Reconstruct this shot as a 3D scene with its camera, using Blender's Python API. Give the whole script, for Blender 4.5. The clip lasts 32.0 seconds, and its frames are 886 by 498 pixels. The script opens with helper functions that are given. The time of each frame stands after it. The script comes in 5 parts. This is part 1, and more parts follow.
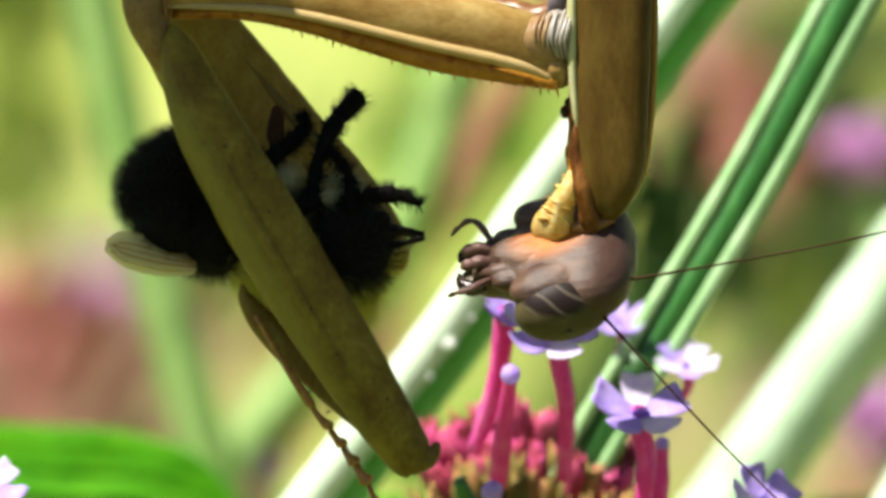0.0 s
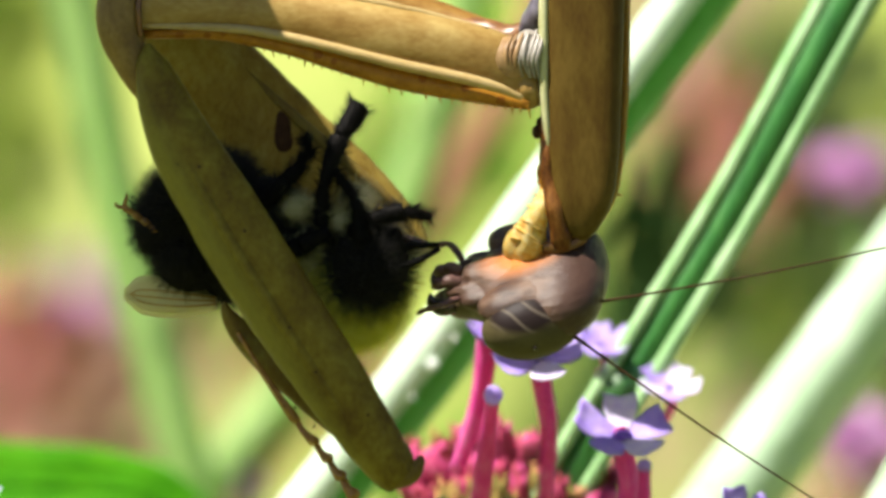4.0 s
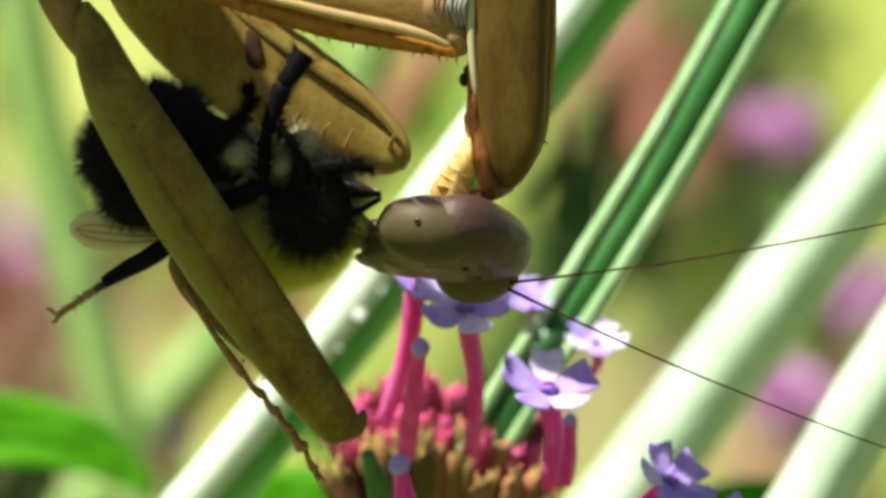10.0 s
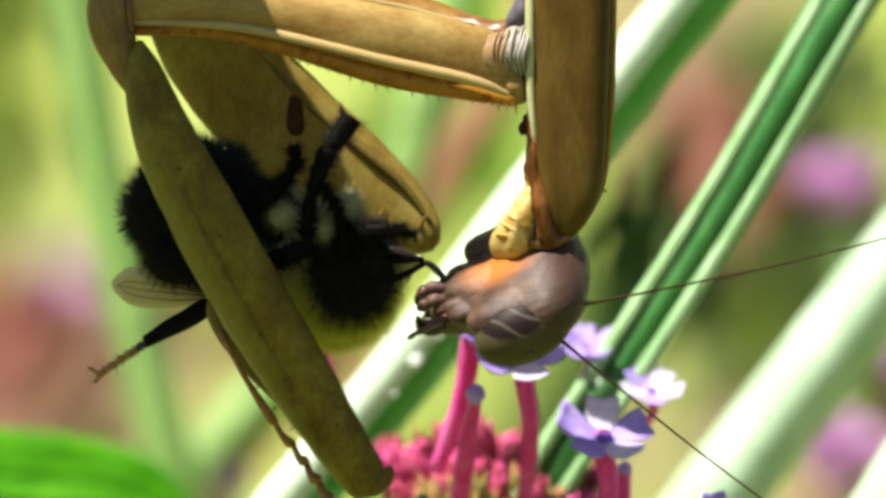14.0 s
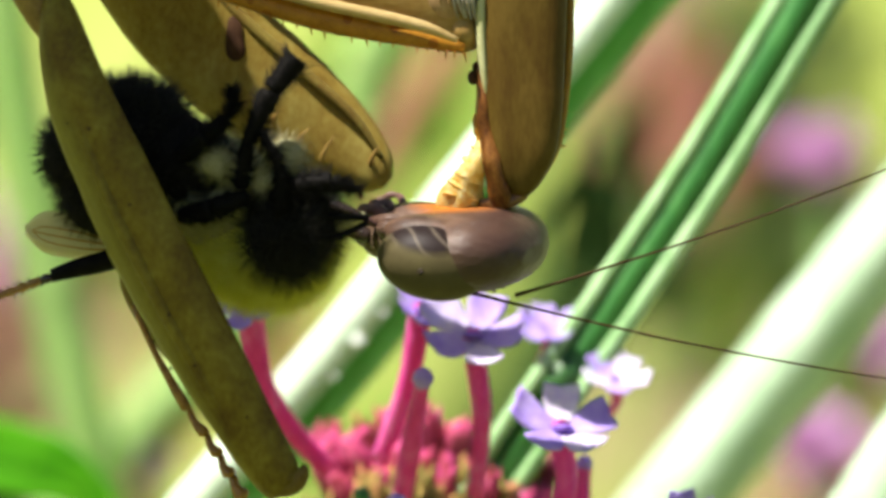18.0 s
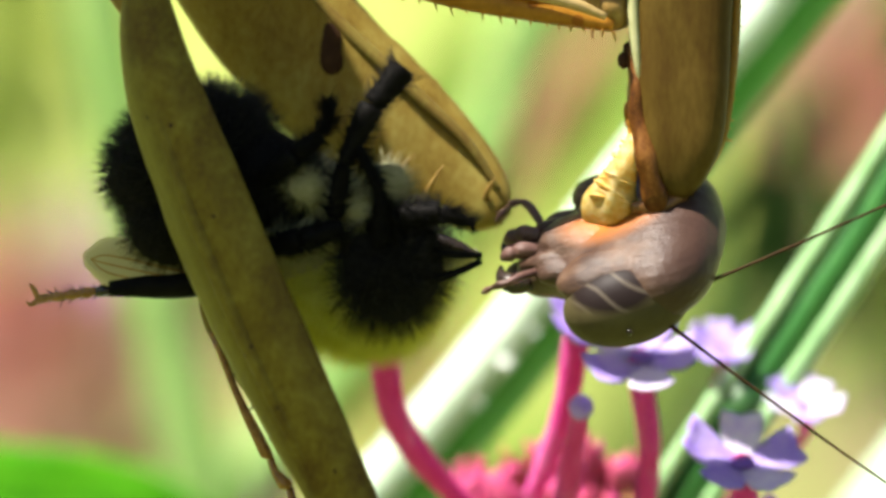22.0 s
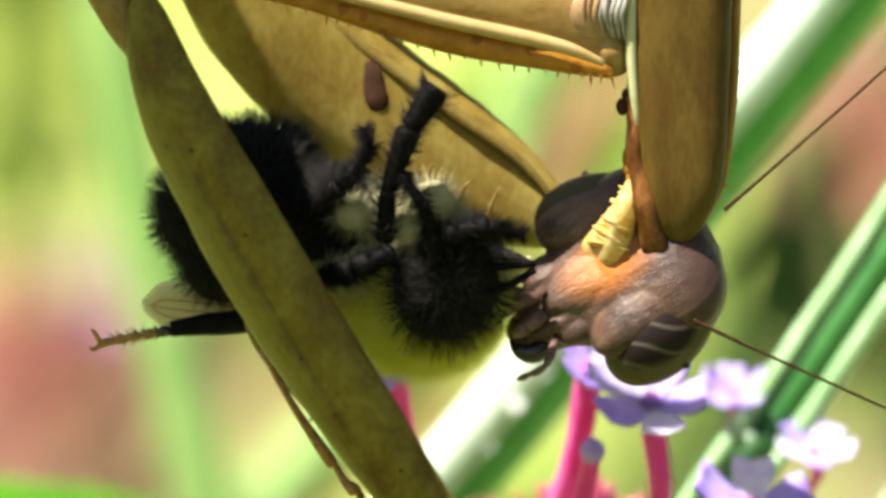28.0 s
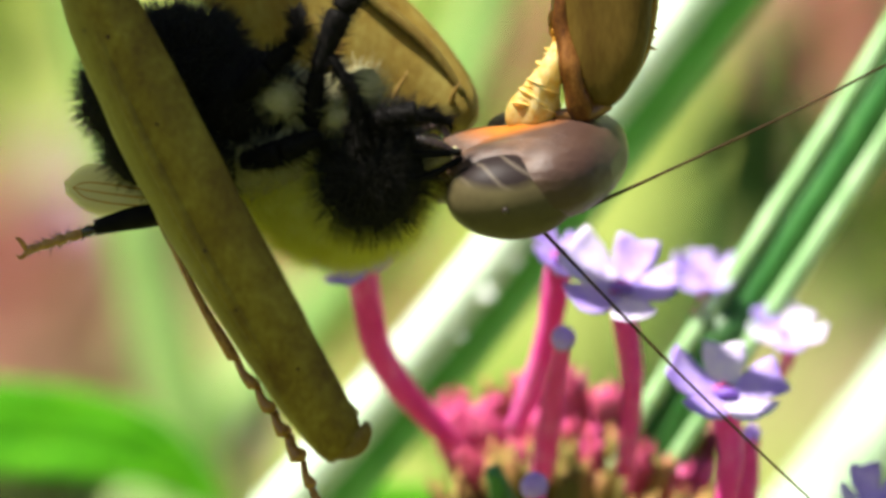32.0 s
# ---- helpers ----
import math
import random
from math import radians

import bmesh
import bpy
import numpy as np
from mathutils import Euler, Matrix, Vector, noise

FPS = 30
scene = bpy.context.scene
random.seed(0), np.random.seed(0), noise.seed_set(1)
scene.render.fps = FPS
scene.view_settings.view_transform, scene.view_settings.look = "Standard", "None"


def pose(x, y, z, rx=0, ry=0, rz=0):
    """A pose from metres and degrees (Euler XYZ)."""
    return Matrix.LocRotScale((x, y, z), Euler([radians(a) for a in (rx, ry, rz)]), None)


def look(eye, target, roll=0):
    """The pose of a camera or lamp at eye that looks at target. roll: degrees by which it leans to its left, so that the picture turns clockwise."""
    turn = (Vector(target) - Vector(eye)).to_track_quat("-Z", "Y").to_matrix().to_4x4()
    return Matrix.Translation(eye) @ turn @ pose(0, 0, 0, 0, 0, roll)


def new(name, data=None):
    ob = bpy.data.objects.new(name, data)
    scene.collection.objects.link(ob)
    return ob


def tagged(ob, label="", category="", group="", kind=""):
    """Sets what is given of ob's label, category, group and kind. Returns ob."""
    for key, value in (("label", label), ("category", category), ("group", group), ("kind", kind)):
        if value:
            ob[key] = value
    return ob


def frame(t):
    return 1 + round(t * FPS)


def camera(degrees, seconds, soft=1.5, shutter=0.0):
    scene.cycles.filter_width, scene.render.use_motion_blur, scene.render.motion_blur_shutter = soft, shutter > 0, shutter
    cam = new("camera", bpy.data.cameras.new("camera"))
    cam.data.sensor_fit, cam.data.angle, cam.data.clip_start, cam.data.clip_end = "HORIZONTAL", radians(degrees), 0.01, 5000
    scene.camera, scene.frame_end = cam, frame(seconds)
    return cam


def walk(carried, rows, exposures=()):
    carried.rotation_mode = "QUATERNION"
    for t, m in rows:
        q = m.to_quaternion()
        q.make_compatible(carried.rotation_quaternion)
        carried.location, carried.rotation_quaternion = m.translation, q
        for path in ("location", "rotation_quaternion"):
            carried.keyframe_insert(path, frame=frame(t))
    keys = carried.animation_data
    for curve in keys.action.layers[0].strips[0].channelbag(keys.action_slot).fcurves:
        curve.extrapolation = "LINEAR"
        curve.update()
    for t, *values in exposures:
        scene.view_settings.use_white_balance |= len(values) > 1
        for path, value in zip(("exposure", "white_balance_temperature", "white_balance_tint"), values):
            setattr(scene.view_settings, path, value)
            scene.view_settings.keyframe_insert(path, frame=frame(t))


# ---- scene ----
# ---- camera ----
cam = camera(4.0, 32.0, 3.3)
PATH = [
    (0, look((0, -0.54336, 0), (-0.000023, 0.008, 0.000030), 0.00)),
    (0.5, look((0, -0.54336, 0), (-0.001793, 0.008, -0.001554), 0.03)),
    (1, look((0, -0.54336, 0), (-0.001935, 0.008, -0.003294), -0.74)),
    (1.5, look((0, -0.54336, 0), (-0.000556, 0.008, -0.000334), -0.50)),
    (2, look((0, -0.54336, 0), (0.000504, 0.008, 0.001459), 0.05)),
    (2.5, look((0, -0.54336, 0), (-0.000657, 0.008, 0.000839), 0.12)),
    (4.5, look((0, -0.54336, 0), (0.000488, 0.008, 0.000933), 0.69)),
    (5, look((0, -0.54336, 0), (-0.001008, 0.008, -0.000278), 0.95)),
    (5.5, look((0, -0.54336, 0), (-0.000913, 0.008, -0.000221), 0.88)),
    (6, look((0, -0.54336, 0), (0.001151, 0.008, 0.000105), 0.90)),
    (6.5, look((0, -0.54336, 0), (0.002134, 0.008, 0.001630), 0.77)),
    (7, look((0, -0.54336, 0), (0.000373, 0.008, 0.001952), 0.73)),
    (7.5, look((0, -0.54336, 0), (-0.000729, 0.008, -0.000773), 1.28)),
    (8, look((0, -0.54336, 0), (0.000993, 0.008, -0.000776), 1.48)),
    (8.5, look((0, -0.54336, 0), (0.002351, 0.008, -0.001517), 1.40)),
    (9, look((0, -0.54336, 0), (0.003191, 0.008, -0.003038), 1.65)),
    (9.5, look((0, -0.54336, 0), (0.003616, 0.008, -0.003755), 1.51)),
    (10, look((0, -0.54336, 0), (0.003811, 0.008, -0.001105), 1.21)),
    (10.5, look((0, -0.54336, 0), (0.000660, 0.008, 0.000338), 1.31)),
    (11, look((0, -0.54336, 0), (-0.002177, 0.008, -0.000114), 1.57)),
    (11.5, look((0, -0.54336, 0), (-0.002325, 0.008, 0.001362), 1.43)),
    (12, look((0, -0.54336, 0), (0.001019, 0.008, 0.003448), 1.73)),
    (12.5, look((0, -0.54336, 0), (0.003983, 0.008, 0.004796), 2.32)),
    (13, look((0, -0.54336, 0), (0.001903, 0.008, 0.002288), 1.70)),
    (13.5, look((0, -0.54336, 0), (0.001152, 0.008, -0.000035), 2.65)),
    (14, look((0, -0.54336, 0), (0.001269, 0.008, 0.000829), 2.06)),
    (14.5, look((0, -0.54336, 0), (0.001591, 0.008, 0.002092), 1.87)),
    (16.5, look((0, -0.54336, 0), (0.001141, 0.008, -0.000805), 2.05)),
    (17, look((0, -0.54336, 0), (0.003782, 0.008, 0.001766), 2.43)),
    (17.5, look((0, -0.54336, 0), (0.004827, 0.008, 0.002032), 2.77)),
    (18, look((0, -0.49582, 0), (0.003435, 0.008, -0.000242), 3.06)),
    (18.5, look((0, -0.42677, 0), (0.000397, 0.008, -0.002389), 2.71)),
    (19, look((0, -0.42677, 0), (-0.001154, 0.008, -0.002485), 3.22)),
    (19.5, look((0, -0.42677, 0), (-0.000840, 0.008, -0.001672), 3.05)),
    (20, look((0, -0.42677, 0), (-0.000033, 0.008, -0.000687), 2.96)),
    (20.5, look((0, -0.42677, 0), (-0.001530, 0.008, -0.000323), 3.02)),
    (21, look((0, -0.42677, 0), (-0.003098, 0.008, -0.000693), 2.65)),
    (21.5, look((0, -0.42677, 0), (-0.003032, 0.008, 0.000347), 2.68)),
    (22, look((0, -0.42677, 0), (-0.002057, 0.008, -0.000222), 2.62)),
    (22.5, look((0, -0.42677, 0), (0.000427, 0.008, 0.001363), 2.53)),
    (23, look((0, -0.42677, 0), (0.001422, 0.008, 0.003453), 2.57)),
    (23.5, look((0, -0.42677, 0), (0.001317, 0.008, 0.003100), 2.61)),
    (24, look((0, -0.42677, 0), (0.001200, 0.008, 0.001332), 2.65)),
    (24.5, look((0, -0.42677, 0), (0.001466, 0.008, -0.001524), 2.69)),
    (25, look((0, -0.42677, 0), (0.001868, 0.008, 0.000163), 2.73)),
    (25.5, look((0, -0.42677, 0), (-0.000566, 0.008, 0.003129), 2.77)),
    (26, look((0, -0.42677, 0), (-0.002214, 0.008, 0.003416), 2.81)),
    (26.5, look((0, -0.42677, 0), (-0.003096, 0.008, 0.002712), 2.85)),
    (28.5, look((0, -0.42677, 0), (-0.002409, 0.008, 0.001150), 3.02)),
    (29, look((0, -0.42677, 0), (-0.002195, 0.008, 0.001678), 2.56)),
    (29.5, look((0, -0.42677, 0), (-0.002959, 0.008, 0.001885), 2.71)),
    (30, look((0, -0.42677, 0), (-0.003609, 0.008, 0.001964), 2.76)),
    (30.5, look((0, -0.42677, 0), (-0.003482, 0.008, 0.001166), 2.84)),
    (31, look((0, -0.42677, 0), (-0.001881, 0.008, -0.000182), 3.03)),
    (31.5, look((0, -0.42677, 0), (-0.002091, 0.008, -0.001060), 2.45)),
    (32, look((0, -0.42677, 0), (-0.001318, 0.008, -0.002521), 2.17)),
]
walk(cam, PATH, [(0, 1.2), (1, 1.11), (2, 1.21), (4.5, 1.29), (6, 1.4), (8, 1.38), (9, 1.24), (10, 1.14), (11, 1.38), (12, 1.4), (13, 1.24), (14.5, 1.24), (17, 1.31), (17.6, 1.26), (18.5, 1.43), (20, 1.46), (22, 1.51), (23, 1.47), (25, 1.4), (26, 1.55), (29, 1.72), (30, 1.68), (31, 1.62), (32, 1.44)])

# the lens's small depth of field, focused on the mantis
cam.data.dof.use_dof = True
cam.data.dof.focus_distance = 0.54
cam.data.dof.aperture_fstop = 38

# ---- light ----
world = bpy.data.worlds.new("sky")
scene.world = world
world.use_nodes = True
sky = world.node_tree.nodes.new("ShaderNodeTexSky")
sky.sky_type, sky.sun_disc = "NISHITA", False
SUN_WAY = Vector((-0.42, -0.29, 0.86)).normalized()
sky.sun_elevation = math.asin(SUN_WAY.z)
sky.sun_rotation = math.atan2(SUN_WAY.x, SUN_WAY.y)
world.node_tree.links.new(sky.outputs[0], world.node_tree.nodes["Background"].inputs[0])
world.node_tree.nodes["Background"].inputs[1].default_value = 0.04
sun = new("sun", bpy.data.lights.new("sun", "SUN"))
sun.data.energy, sun.data.angle, sun.data.color = 5.0, radians(0.53), (1.0, 0.93, 0.84)
sun.matrix_world = look(SUN_WAY * 2, (0, 0, 0))

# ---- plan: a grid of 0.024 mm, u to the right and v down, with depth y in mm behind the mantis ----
GRID = math.tan(radians(2)) / 784


def P(u, v, y=0.0):
    s = (0.54 + y / 1000) * GRID
    return Vector(((u - 784) * s, y / 1000, (441 - v) * s))


def L(n):
    """A length of n grid steps, in metres."""
    return n * 0.54 * GRID


# ---- materials ----
def material(name, colours, mm=1.0, rough=0.45, bump=0.3, stretch=(1, 1, 1), through_light=0.0, specks=None, sheen=0.0, coat=0.0, spec=0.5, vary=0.0):
    """colours: two or three base colours mixed by coarse and fine noise; mm: the size of the coarse marks."""
    m = bpy.data.materials.new(name)
    m.use_nodes = True
    nt = m.node_tree
    b = nt.nodes["Principled BSDF"]
    tc = nt.nodes.new("ShaderNodeTexCoord")
    mp = nt.nodes.new("ShaderNodeMapping")
    mp.inputs["Scale"].default_value = stretch
    nt.links.new(tc.outputs["Object"], mp.inputs[0])
    n1 = nt.nodes.new("ShaderNodeTexNoise")
    n1.inputs["Scale"].default_value = 1000 / mm
    n1.inputs["Detail"].default_value = 5
    n1.inputs["Roughness"].default_value = 0.65
    n2 = nt.nodes.new("ShaderNodeTexNoise")
    n2.inputs["Scale"].default_value = 9000 / mm
    n2.inputs["Detail"].default_value = 3
    for n in (n1, n2):
        nt.links.new(mp.outputs[0], n.inputs["Vector"])
    mix = nt.nodes.new("ShaderNodeMath")
    mix.operation = "MULTIPLY_ADD"
    nt.links.new(n2.outputs[0], mix.inputs[0])
    mix.inputs[1].default_value = 0.35
    nt.links.new(n1.outputs[0], mix.inputs[2])
    ramp = nt.nodes.new("ShaderNodeValToRGB")
    ramp.color_ramp.elements[0].position, ramp.color_ramp.elements[1].position = 0.48, 0.88
    ramp.color_ramp.elements[0].color, ramp.color_ramp.elements[1].color = (*colours[0], 1), (*colours[-1], 1)
    if len(colours) > 2:
        e = ramp.color_ramp.elements.new(0.68)
        e.color = (*colours[1], 1)
    nt.links.new(mix.outputs[0], ramp.inputs[0])
    col = ramp.outputs[0]
    if specks:
        v = nt.nodes.new("ShaderNodeTexVoronoi")
        v.inputs["Scale"].default_value = 1000 / specks[0]
        nt.links.new(tc.outputs["Object"], v.inputs["Vector"])
        lt = nt.nodes.new("ShaderNodeMath")
        lt.operation = "LESS_THAN"
        lt.inputs[1].default_value = specks[1]
        nt.links.new(v.outputs["Distance"], lt.inputs[0])
        mc = nt.nodes.new("ShaderNodeMix")
        mc.data_type = "RGBA"
        nt.links.new(lt.outputs[0], mc.inputs[0])
        nt.links.new(col, mc.inputs[6])
        mc.inputs[7].default_value = (*specks[2], 1)
        col = mc.outputs[2]
    if vary:
        info = nt.nodes.new("ShaderNodeObjectInfo")
        hsv = nt.nodes.new("ShaderNodeHueSaturation")
        val = nt.nodes.new("ShaderNodeMapRange")
        val.inputs[3].default_value, val.inputs[4].default_value = 1 - vary, 1 + vary
        nt.links.new(info.outputs["Random"], val.inputs[0])
        nt.links.new(val.outputs[0], hsv.inputs["Value"])
        hue = nt.nodes.new("ShaderNodeMapRange")
        hue.inputs[3].default_value, hue.inputs[4].default_value = 0.5 + vary * 0.06, 0.5 - vary * 0.06
        nt.links.new(info.outputs["Random"], hue.inputs[0])
        nt.links.new(hue.outputs[0], hsv.inputs["Hue"])
        nt.links.new(col, hsv.inputs["Color"])
        col = hsv.outputs[0]
    nt.links.new(col, b.inputs["Base Color"])
    b.inputs["Roughness"].default_value = rough
    b.inputs["Coat Weight"].default_value = coat
    b.inputs["Coat Roughness"].default_value = 0.25
    b.inputs["Sheen Weight"].default_value = sheen
    b.inputs["Specular IOR Level"].default_value = spec
    if bump:
        bp = nt.nodes.new("ShaderNodeBump")
        bp.inputs["Strength"].default_value = bump
        bp.inputs["Distance"].default_value = 0.00008
        nt.links.new(mix.outputs[0], bp.inputs["Height"])
        nt.links.new(bp.outputs[0], b.inputs["Normal"])
    if through_light:
        tr = nt.nodes.new("ShaderNodeBsdfTranslucent")
        nt.links.new(col, tr.inputs[0])
        ms = nt.nodes.new("ShaderNodeMixShader")
        ms.inputs[0].default_value = through_light
        nt.links.new(b.outputs[0], ms.inputs[1])
        nt.links.new(tr.outputs[0], ms.inputs[2])
        nt.links.new(ms.outputs[0], nt.nodes["Material Output"].inputs[0])
    return m


OLIVE = material("olive_chitin", [(0.115, 0.066, 0.014), (0.160, 0.112, 0.024), (0.215, 0.178, 0.040)], 1.3, 0.5, 0.5, (1, 1, 0.35), 0.12, (1.3, 0.05, (0.04, 0.025, 0.008)), spec=0.2)
BROWN = material("brown_chitin", [(0.066, 0.034, 0.006), (0.090, 0.054, 0.009), (0.122, 0.078, 0.015)], 1.1, 0.46, 0.35, (1, 1, 0.3), 0.12, (0.9, 0.03, (0.05, 0.026, 0.006)), spec=0.14)
GOLD = material("golden_margin", [(0.42, 0.23, 0.035), (0.58, 0.36, 0.075)], 0.6, 0.4, 0.3, (1, 1, 0.4), 0.5)
TAN = material("tan_chitin", [(0.255, 0.145, 0.034), (0.37, 0.235, 0.068), (0.48, 0.345, 0.12)], 1.6, 0.42, 0.3, (0.5, 1, 1), 0.25, spec=0.3)
ELBOW = material("brown_elbow_chitin", [(0.15, 0.082, 0.018), (0.23, 0.142, 0.036), (0.32, 0.21, 0.065)], 1.3, 0.42, 0.4, (1, 1, 0.6), 0.2, spec=0.3)
# darker copy of the tan, in place of shadow between the two legs
FARTAN = material("shadow_darkened_tan_chitin", [(0.19, 0.088, 0.016), (0.30, 0.165, 0.036), (0.42, 0.265, 0.075)], 1.6, 0.42, 0.3, (0.5, 1, 1), 0.25, spec=0.25)
PALETAN = material("pale_straw_ridge", [(0.42, 0.29, 0.10), (0.55, 0.42, 0.19)], 0.7, 0.4, 0.2, (0.5, 1, 1), 0.25)
INNER = material("amber_inner_chitin", [(0.22, 0.135, 0.024), (0.335, 0.240, 0.050), (0.43, 0.35, 0.09)], 1.8, 0.48, 0.3, (1, 1, 0.6), 0.42, spec=0.22)
PALERIM = material("pale_green_rim", [(0.36, 0.36, 0.16), (0.50, 0.50, 0.28)], 0.6, 0.45, 0.3)
ORANGE = material("orange_chitin", [(0.40, 0.17, 0.012), (0.60, 0.29, 0.03)], 0.5, 0.4, 0.3, (1, 1, 1), 0.4, (0.7, 0.30, (0.36, 0.13, 0.010)))
SEAM = material("amber_seam", [(0.10, 0.04, 0.012), (0.24, 0.11, 0.03)], 0.5, 0.35, 0.3)
PLATE = material("dark_amber_plate", [(0.055, 0.018, 0.005), (0.15, 0.055, 0.010), (0.30, 0.13, 0.03)], 0.55, 0.35, 0.4, (1, 1, 0.5), 0.3, spec=0.3)
RUST = material("rust_spot", [(0.032, 0.014, 0.008), (0.062, 0.030, 0.014)], 0.4, 0.7, 0.2, spec=0.1)
BLUISH = material("pale_joint_membrane", [(0.20, 0.17, 0.13), (0.28, 0.255, 0.215), (0.40, 0.38, 0.345)], 0.5, 0.36, 0.5, (1.6, 1, 0.5), spec=0.4)
MAUVE = material("mauve_joint_membrane", [(0.20, 0.115, 0.050), (0.29, 0.180, 0.080), (0.40, 0.27, 0.13)], 0.9, 0.4, 0.3, (1.6, 1, 0.6), spec=0.35)
SLATE = material("slate_joint_membrane", [(0.05, 0.042, 0.055), (0.17, 0.155, 0.19)], 0.5, 0.3, 0.4, spec=0.6)
NECK = material("yellow_neck_membrane", [(0.80, 0.48, 0.06), (0.90, 0.70, 0.24), (0.94, 0.84, 0.50)], 0.45, 0.28, 0.9, (1, 1, 1.6), 0.5, spec=0.5)



def thigh_material():
    """Olive-brown, turning yellow-green along the outer edge."""
    m = material("two_toned_thigh_chitin", [(0.094, 0.054, 0.008), (0.158, 0.114, 0.013), (0.230, 0.186, 0.026)], 2.0, 0.46, 0.9, (1, 1, 0.8), 0.12, (1.1, 0.07, (0.045, 0.022, 0.010)), spec=0.14)
    nt = m.node_tree
    b = nt.nodes["Principled BSDF"]
    old = b.inputs["Base Color"].links[0].from_socket
    tc = nt.nodes.new("ShaderNodeTexCoord")
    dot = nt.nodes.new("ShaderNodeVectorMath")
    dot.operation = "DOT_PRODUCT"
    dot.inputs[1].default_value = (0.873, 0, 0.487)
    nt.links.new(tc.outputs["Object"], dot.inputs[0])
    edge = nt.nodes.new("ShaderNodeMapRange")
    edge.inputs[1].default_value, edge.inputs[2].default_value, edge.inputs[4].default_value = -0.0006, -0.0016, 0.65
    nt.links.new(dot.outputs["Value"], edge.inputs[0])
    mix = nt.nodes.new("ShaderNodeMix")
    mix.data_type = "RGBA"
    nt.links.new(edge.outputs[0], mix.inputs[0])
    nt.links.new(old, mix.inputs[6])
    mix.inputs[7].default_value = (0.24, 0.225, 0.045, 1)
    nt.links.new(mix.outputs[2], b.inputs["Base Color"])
    return m


THIGH = thigh_material()
FACE = material("buff_face_chitin", [(0.080, 0.062, 0.034), (0.112, 0.086, 0.046)], 0.9, 0.42, 0.4, (1, 1, 1), 0.05)


def head_material():
    """Mauve-brown at the back of the head, dull olive-brown on the face, translucent orange at the nape."""
    m = material("mauve_brown_head_chitin", [(0.030, 0.016, 0.010), (0.076, 0.043, 0.029), (0.140, 0.090, 0.063)], 0.5, 0.38, 1.0, (0.4, 1, 1), 0.06, None, 0, 0.0, spec=0.28)
    nt = m.node_tree
    b = nt.nodes["Principled BSDF"]
    col = b.inputs["Base Color"].links[0].from_socket
    tc = nt.nodes.new("ShaderNodeTexCoord")
    sep = nt.nodes.new("ShaderNodeSeparateXYZ")
    nt.links.new(tc.outputs["Object"], sep.inputs[0])
    edge = nt.nodes.new("ShaderNodeMapRange")
    edge.inputs[1].default_value, edge.inputs[2].default_value = 0.0006, -0.0004
    nt.links.new(sep.outputs[2], edge.inputs[0])
    far = nt.nodes.new("ShaderNodeVectorMath")
    far.operation = "SUBTRACT"
    far.inputs[1].default_value = (-0.0002, 0, 0.0014)
    nt.links.new(tc.outputs["Object"], far.inputs[0])
    squash = nt.nodes.new("ShaderNodeVectorMath")
    squash.operation = "MULTIPLY"
    squash.inputs[1].default_value = (0.52, 0.85, 0.9)
    nt.links.new(far.outputs[0], squash.inputs[0])
    reach = nt.nodes.new("ShaderNodeVectorMath")
    reach.operation = "LENGTH"
    nt.links.new(squash.outputs[0], reach.inputs[0])
    nape = nt.nodes.new("ShaderNodeMapRange")
    nape.inputs[1].default_value, nape.inputs[2].default_value = 0.0011, 0.0003
    nt.links.new(reach.outputs["Value"], nape.inputs[0])
    crown = nt.nodes.new("ShaderNodeMapRange")
    crown.inputs[1].default_value, crown.inputs[2].default_value, crown.inputs[4].default_value = 0.0004, 0.0020, 0.85
    nt.links.new(sep.outputs[0], crown.inputs[0])
    patch = nt.nodes.new("ShaderNodeTexNoise")
    patch.inputs["Scale"].default_value = 620
    patch.inputs["Detail"].default_value = 4
    nt.links.new(tc.outputs["Object"], patch.inputs["Vector"])
    tan = nt.nodes.new("ShaderNodeMapRange")
    tan.inputs[1].default_value, tan.inputs[2].default_value, tan.inputs[4].default_value = 0.50, 0.70, 0.5
    nt.links.new(patch.outputs[0], tan.inputs[0])
    mouth = nt.nodes.new("ShaderNodeMapRange")
    mouth.inputs[1].default_value, mouth.inputs[2].default_value, mouth.inputs[4].default_value = -0.0020, -0.0034, 0.7
    nt.links.new(sep.outputs[0], mouth.inputs[0])
    for fac, c in ((tan, (0.19, 0.105, 0.058, 1)), (mouth, (0.045, 0.022, 0.016, 1)), (edge, (0.108, 0.080, 0.046, 1)), (crown, (0.050, 0.026, 0.019, 1)), (nape, (0.42, 0.13, 0.012, 1))):
        mix = nt.nodes.new("ShaderNodeMix")
        mix.data_type = "RGBA"
        nt.links.new(fac.outputs[0], mix.inputs[0])
        nt.links.new(col, mix.inputs[6])
        mix.inputs[7].default_value = c
        col = mix.outputs[2]
    nt.links.new(col, b.inputs["Base Color"])
    return m


HEAD = head_material()


